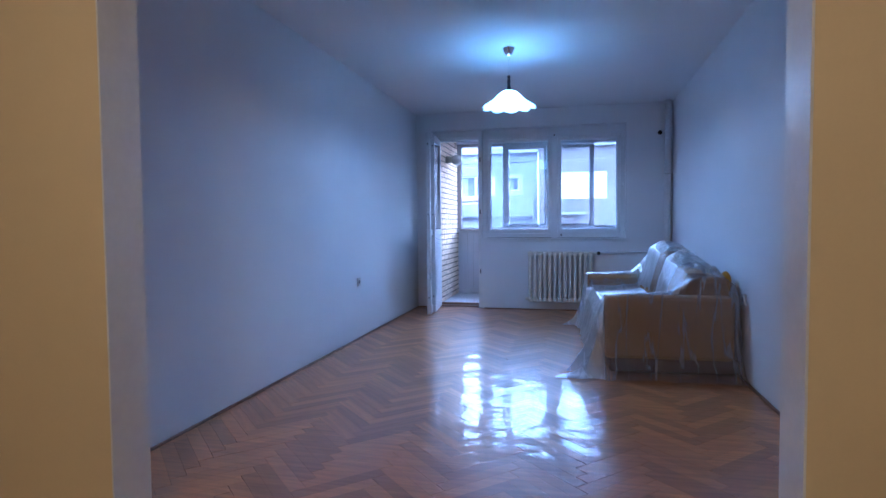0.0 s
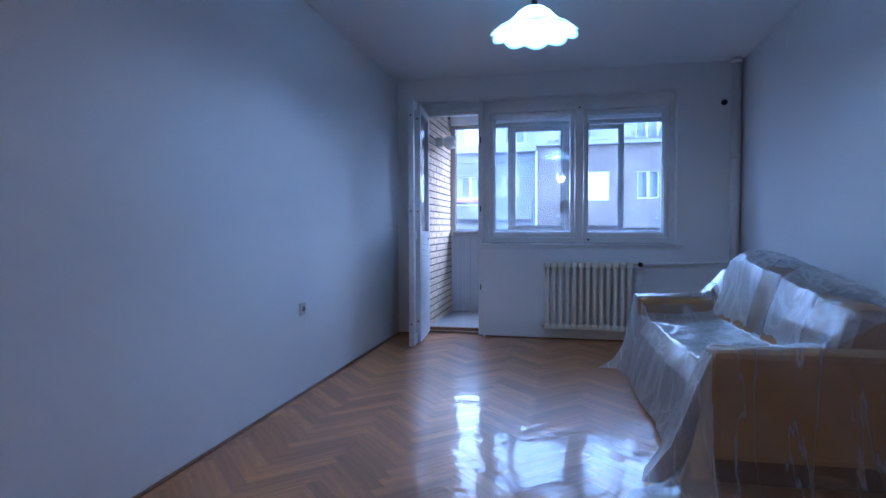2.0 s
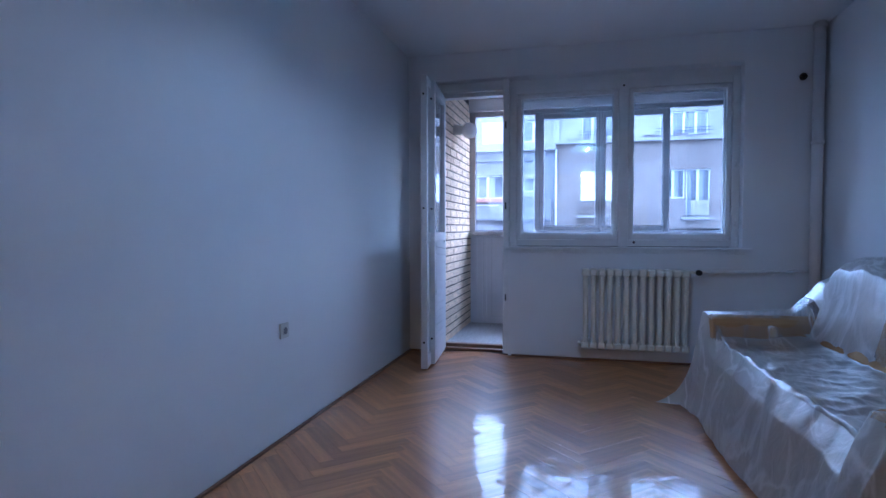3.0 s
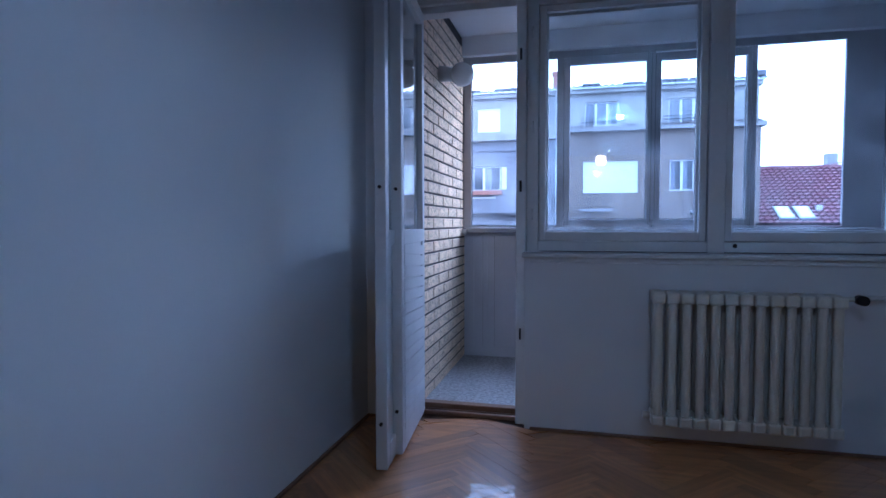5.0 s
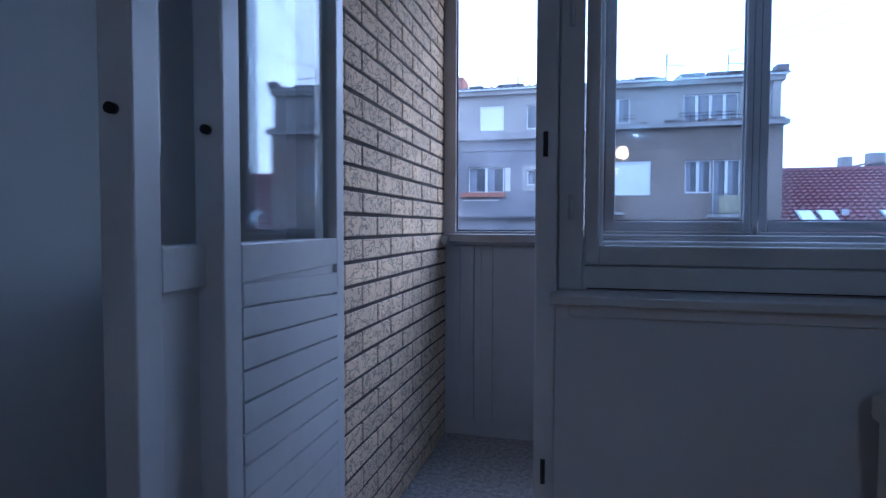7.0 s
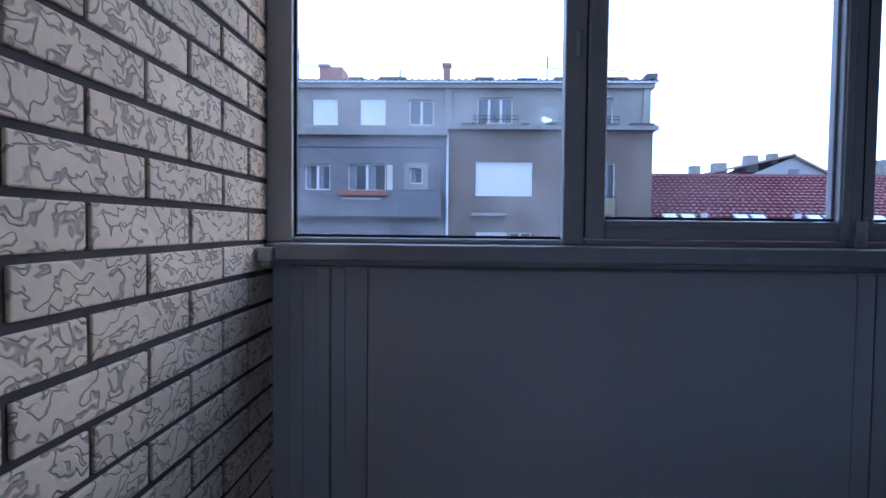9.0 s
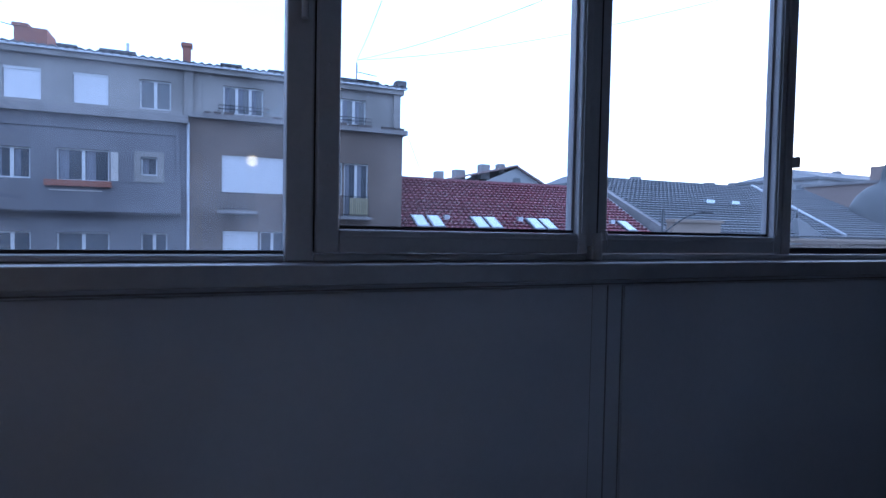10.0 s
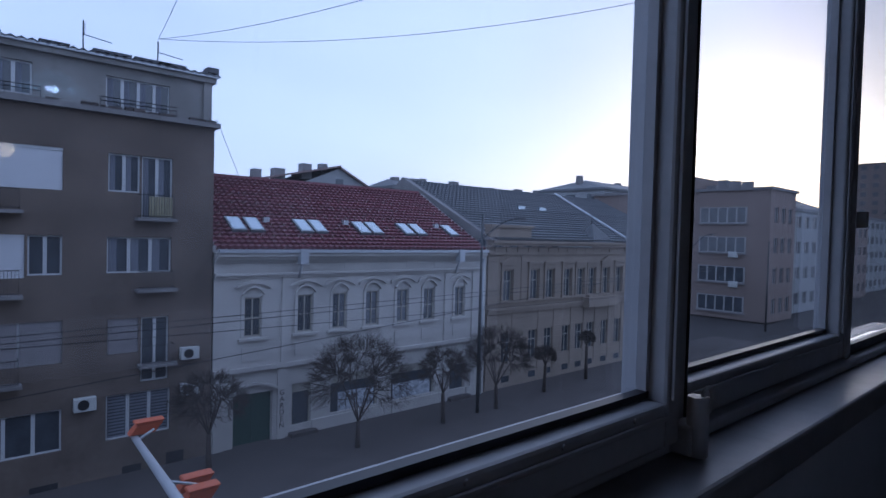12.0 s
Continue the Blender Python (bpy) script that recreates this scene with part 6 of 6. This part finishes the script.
# ---- street furniture and trees ----
def bare_tree(x, y, top, seed, wide):
    """Trunk, spreading limbs and a rounded crown of fine twigs."""
    rnd = random.Random(seed)
    t = thing("street_tree", (x, y, GZ), "bare clipped street tree with a dense round twiggy crown", "tree", "street trees")
    bm = bmesh.new()
    tw = bmesh.new()
    rad = wide / 2
    mid = Vector((x, y, GZ + top - rad * 0.95))
    fork = mid + Vector((rnd.uniform(-0.1, 0.1), 0, -rad * 0.85))
    tube(bm, Vector((x, y, GZ)), fork, 0.13, 0.09, n=8)

    def spot(lo, hi):
        while True:
            d = Vector((rnd.gauss(0, 1), rnd.gauss(0, 1), rnd.gauss(0.25, 0.8))).normalized()
            if d.z > -0.5:
                r = rnd.uniform(lo, hi) * rad * (1 + 0.10 * math.sin(5 * math.atan2(d.y, d.x) + seed))
                return mid + Vector((d.x * r, d.y * r, d.z * r * 0.9))
    inner = []
    for k in range(8):
        a = 2 * math.pi * k / 8 + rnd.uniform(-0.3, 0.3)
        q = mid + Vector((math.cos(a), math.sin(a), rnd.uniform(-0.7, 0.5))) * rad * 0.38
        tube(bm, fork, q, 0.034, 0.02, n=5, caps=False)
        inner.append(q)
    middle = []
    for k in range(60):
        q = spot(0.55, 0.75)
        p = min(inner, key=lambda v: (v - q).length)
        bend = (p + q) / 2 + Vector((rnd.gauss(0, 1), rnd.gauss(0, 1), rnd.gauss(0, 1))) * rad * 0.05
        tube(bm, p, bend, 0.022, 0.017, n=4, caps=False)
        tube(bm, bend, q, 0.017, 0.012, n=4, caps=False)
        middle.append(q)
    for k in range(int(230 + 110 * rad)):
        q = spot(0.78, 0.98)
        p = min(middle, key=lambda v: (v - q).length)
        tube(tw, p, q, 0.010, 0.007, n=3, caps=False)
        out = (q - mid).normalized()
        for m in range(6):
            d = (out + Vector((rnd.gauss(0, 1), rnd.gauss(0, 1), rnd.gauss(0, 1))) * 0.55).normalized()
            s0 = p + (q - p) * rnd.uniform(0.3, 1.0)
            tube(tw, s0, s0 + d * rad * rnd.uniform(0.14, 0.26), 0.007, 0.004, n=3, caps=False)
    part("trunk", bm, BARK, t)
    part("crown", tw, BARK, t, "dense bare twigs")


for i, (x, y, h, c) in enumerate(((8.3, 36.0, 4.2, 2.9), (14.5, 34.9, 5.3, 4.6), (19.75, 35.1, 4.0, 2.7), (23.8, 35.2, 4.8, 3.9), (28.7, 35.8, 3.0, 1.5), (33.7, 36.2, 3.4, 1.2))):
    bare_tree(x, y, h, 11 + i, c)


def street_pole(x, y, top, arm):
    p = thing("street_lamp", (x, y, GZ), "tall dark steel street lamp with a curved arm", "street lamp", "street lamps")
    bm = bmesh.new()
    tube(bm, (x, y, GZ), (x, y, top), 0.11, 0.06, n=10)
    part("pole", bm, POLE, p)
    bm = bmesh.new()
    prev = Vector((x, y, top - 1.3))
    for i in range(1, 9):
        a = i / 8
        q = Vector((x + arm * a, y - 0.6 * a, top - 1.3 + 1.2 * math.sin(a * math.pi / 2)))
        tube(bm, prev, q, 0.04, n=6)
        prev = q
    part("arm", bm, POLE, p)
    bm = bmesh.new()
    box(bm, prev.x - 0.1, prev.x + 0.55, prev.y - 0.12, prev.y + 0.12, prev.z - 0.06, prev.z + 0.05, bev=0.03)
    part("lamp_head", bm, POLE, p)


street_pole(22.4, 35.3, 2.4, 2.2)
street_pole(46.5, 35.3, 2.0, 2.2)
street_pole(68.0, 37.0, 1.5, 2.2)


def traffic_lights():
    t = thing("traffic_light", (3.38, 19.4, GZ), "grey mast arm with orange-backed traffic lights over the street", "traffic light")
    bm = bmesh.new()
    tube(bm, (2.85, 17.4, GZ), (2.85, 17.4, -2.15), 0.11, 0.09, n=10)
    tube(bm, (2.85, 17.4, -2.15), (2.85, 22.9, -1.9), 0.085, 0.05, n=10)
    tube(bm, (2.85, 22.6, -1.9), (3.1, 22.7, -1.8), 0.02, n=6)
    tube(bm, (2.85, 21.1, -1.98), (3.3, 21.1, -2.15), 0.02, n=6)
    part("mast", bm, ZINC, t, "pale grey metal mast and arm")
    for x, y, z in ((3.06, 22.8, -1.72), (3.32, 21.3, -2.12), (3.27, 20.9, -2.12)):
        bm = bmesh.new()
        box(bm, -0.24, 0.16, -0.10, 0.10, 0.02, 0.05, bev=0.01)
        box(bm, -0.19, 0.17, -0.09, 0.09, -0.14, 0.015, bev=0.015)
        for v in bm.verts:
            v.co.x += v.co.z * 0.8
        bmesh.ops.translate(bm, vec=(x, y, z), verts=bm.verts[:])
        part("signal_head", bm, ORANGE, t, "orange signal housing")


traffic_lights()


def antenna(x, y, z, hh, bars):
    a = thing("roof_antenna", (x, y, z), "thin metal television antenna on the roof", "antenna", "roof antennas")
    bm = bmesh.new()
    tube(bm, (x, y, z), (x, y, z + hh), 0.025, n=5)
    tube(bm, (x, y, z + hh * 0.55), (x + 0.95, y, z + hh * 0.45), 0.018, n=5)
    for i in range(bars):
        tube(bm, (x - 0.05, y - 0.25, z + hh * (0.6 + 0.4 * i / bars)), (x + 0.1, y + 0.25, z + hh * (0.6 + 0.4 * i / bars)), 0.012, n=4)
    part("mast", bm, IRON, a)


antenna(ex(3.9), FY + 0.6, ez(6.45), 1.15, 6)
antenna(ex(5.95), FY + 0.3, ez(6.4), 0.95, 3)
antenna(ex(-5.7), FY + 1.5, ez(6.6), 1.6, 5)


def wires():
    w = thing("overhead_wires", (12, 25, -2), "thin dark overhead cables across the street", "cables")
    bm = bmesh.new()

    def span(p, q, sag, r=0.012):
        p, q = Vector(p), Vector(q)
        prev = p
        for i in range(1, 25):
            a = i / 24
            c = p.lerp(q, a) - Vector((0, 0, sag * 4 * a * (1 - a)))
            tube(bm, prev, c, r, n=3, caps=False)
            prev = c
    top = (ex(5.95), FY + 0.3, 8.85)
    span(top, (24.7, 14.2, 11.6), 1.5)
    span(top, (13.2, 14.2, 8.8), 0.8)
    span(top, (2.4, 14.2, 5.8), 0.3)
    span((ex(7.8), FY, ez(4.9)), (ex(9.6), FY + 3, ez(3.1)), 0.05)
    for z0, z1 in ((-2.42, -0.95), (-2.62, -1.2), (-2.45, -2.7), (-5.0, -0.3)):
        span((-10, FY - 2.9, z0), (50, FY - 2.9, z1), 0.12, 0.017)
    part("cable", bm, IRON, w)


wires()


def cars():
    rnd = random.Random(5)
    cm = [mat("car_paint_grey", (0.12, 0.13, 0.14), 0.3, coat=0.5), mat("car_paint_white", (0.5, 0.5, 0.5), 0.3, coat=0.5), mat("car_paint_dark", (0.03, 0.03, 0.04), 0.3, coat=0.5)]
    for i in range(4):
        for j in range(4):
            x, y = 108 + j * 5.5 + i * 2, 66 + i * 4.2
            c = thing("parked_car", (x, y, G0 - 0.15), "small parked car far down the street", "car", "parked cars")
            z = G0 - 0.15
            boxes("body", cm[(i + j) % 3], c, [(x, x + 4.2, y, y + 1.7, z + 0.25, z + 0.85)], 0.15)
            boxes("cabin", WPANE, c, [(x + 0.9, x + 3.4, y + 0.12, y + 1.58, z + 0.85, z + 1.4)], 0.15)
            bm = bmesh.new()
            for wx in (0.8, 3.3):
                for wy in (0.0, 1.5):
                    tube(bm, (x + wx, y + wy, z + 0.31), (x + wx, y + wy + 0.2, z + 0.31), 0.31, n=10)
            part("wheel", bm, IRON, c)
            c.matrix_basis = FAR @ c.matrix_basis


cars()


# ---- brick facing of the balcony wall ----
def bricks():
    bm = bmesh.new()
    L, H, D = 0.250, 0.063, 0.012
    box(bm, -0.008, D - 0.012, -L / 2, L / 2, -H / 2, H / 2, bev=0.003)
    me = bpy.data.meshes.new("brick")
    bmesh.ops.recalc_face_normals(bm, faces=bm.faces[:])
    bm.to_mesh(me)
    bm.free()
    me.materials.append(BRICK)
    for row in range(34):
        z = 1.065 + 0.075 * (row - 14) + 0.0375
        if z + H / 2 > 2.556:
            continue
        if z < BZ + 0.03:
            continue
        off = 12.573 if (row - 13) % 2 == 0 else 12.573 + 0.138
        for k in range(-2, 6):
            a, b = off + 0.276 * k + 0.0055, off + 0.276 * (k + 1) - 0.0055
            a, b = max(a, 12.352), min(b, 13.845)
            if b - a < 0.03:
                continue
            length = round(b - a, 3)
            o = new("brick", me)
            o.parent = BRICKWALL
            o.location = (random.uniform(-0.0015, 0.0015), (a + b) / 2, z + random.uniform(-0.001, 0.001))
            o.scale = (1, length / L, 1)


bricks()


# ---- herringbone parquet ----
def parquet():
    floor = bpy.data.objects["floor"]
    L, W = 0.42, 0.07
    g = 0.00025
    bm = bmesh.new()
    box(bm, g, L - g, g, W - g, -0.012, 0.0)
    me = bpy.data.meshes.new("plank")
    bmesh.ops.recalc_face_normals(bm, faces=bm.faces[:])
    bm.to_mesh(me)
    bm.free()
    me.materials.append(OAK)
    rest = bmesh.new()
    c, s = math.cos(radians(45)), math.sin(radians(45))
    n = 0
    for k in range(-90, 130):
        for m in range(-40, 40):
            for kind in (0, 1):
                # herringbone lattice in the turned frame
                u = k * W + m * L
                v = k * W - m * L
                if kind == 0:
                    corners = [(u, v), (u + L, v), (u + L, v + W), (u, v + W)]
                else:
                    corners = [(u, v + W), (u + W, v + W), (u + W, v + W + L), (u, v + W + L)]
                pts = [(px * c - py * s + 1.3, px * s + py * c + 9.0) for px, py in corners]
                cx, cy = sum(p[0] for p in pts) / 4, sum(p[1] for p in pts) / 4
                if not (XL - 0.1 < cx < XR + 0.1 and 6.2 < cy < 12.36):
                    continue
                inside = all(XL + 0.002 < p[0] < XR - 0.002 and YF < p[1] < YB for p in pts)
                lift = random.uniform(-0.0006, 0.0)
                if inside and 7.6 < cy < 12.3 and -0.25 < cx < 1.75 and n < 300:
                    o = new("plank", me)
                    o.parent = floor
                    if kind == 0:
                        o.matrix_basis = pose(pts[0][0], pts[0][1], lift, 0, 0, 45)
                    else:
                        o.matrix_basis = pose(pts[1][0], pts[1][1], lift, 0, 0, 135)
                    n += 1
                else:
                    q = [(min(max(p[0], XL - 0.1), XR + 0.1), min(p[1], 12.298)) for p in pts]
                    mx, my = sum(p[0] for p in q) / 4, sum(p[1] for p in q) / 4
                    q = [(mx + (p[0] - mx) * 0.992, my + (p[1] - my) * 0.992) for p in q]
                    lo = [rest.verts.new((p[0], p[1], -0.011)) for p in q]
                    hi = [rest.verts.new((p[0], p[1], lift)) for p in q]
                    rest.faces.new(hi)
                    for i in range(4):
                        rest.faces.new((lo[i], lo[(i + 1) % 4], hi[(i + 1) % 4], hi[i]))
    r = part("plank_field", rest, OAK, floor, "lacquered oak herringbone planks", "stuff")


parquet()
solid("floor_hall", mat("hall_tile", (0.25, 0.2, 0.15), 0.4), [(-1.6, 4.2, 2.0, 6.2, -0.011, 0.0)], "plain hall floor")
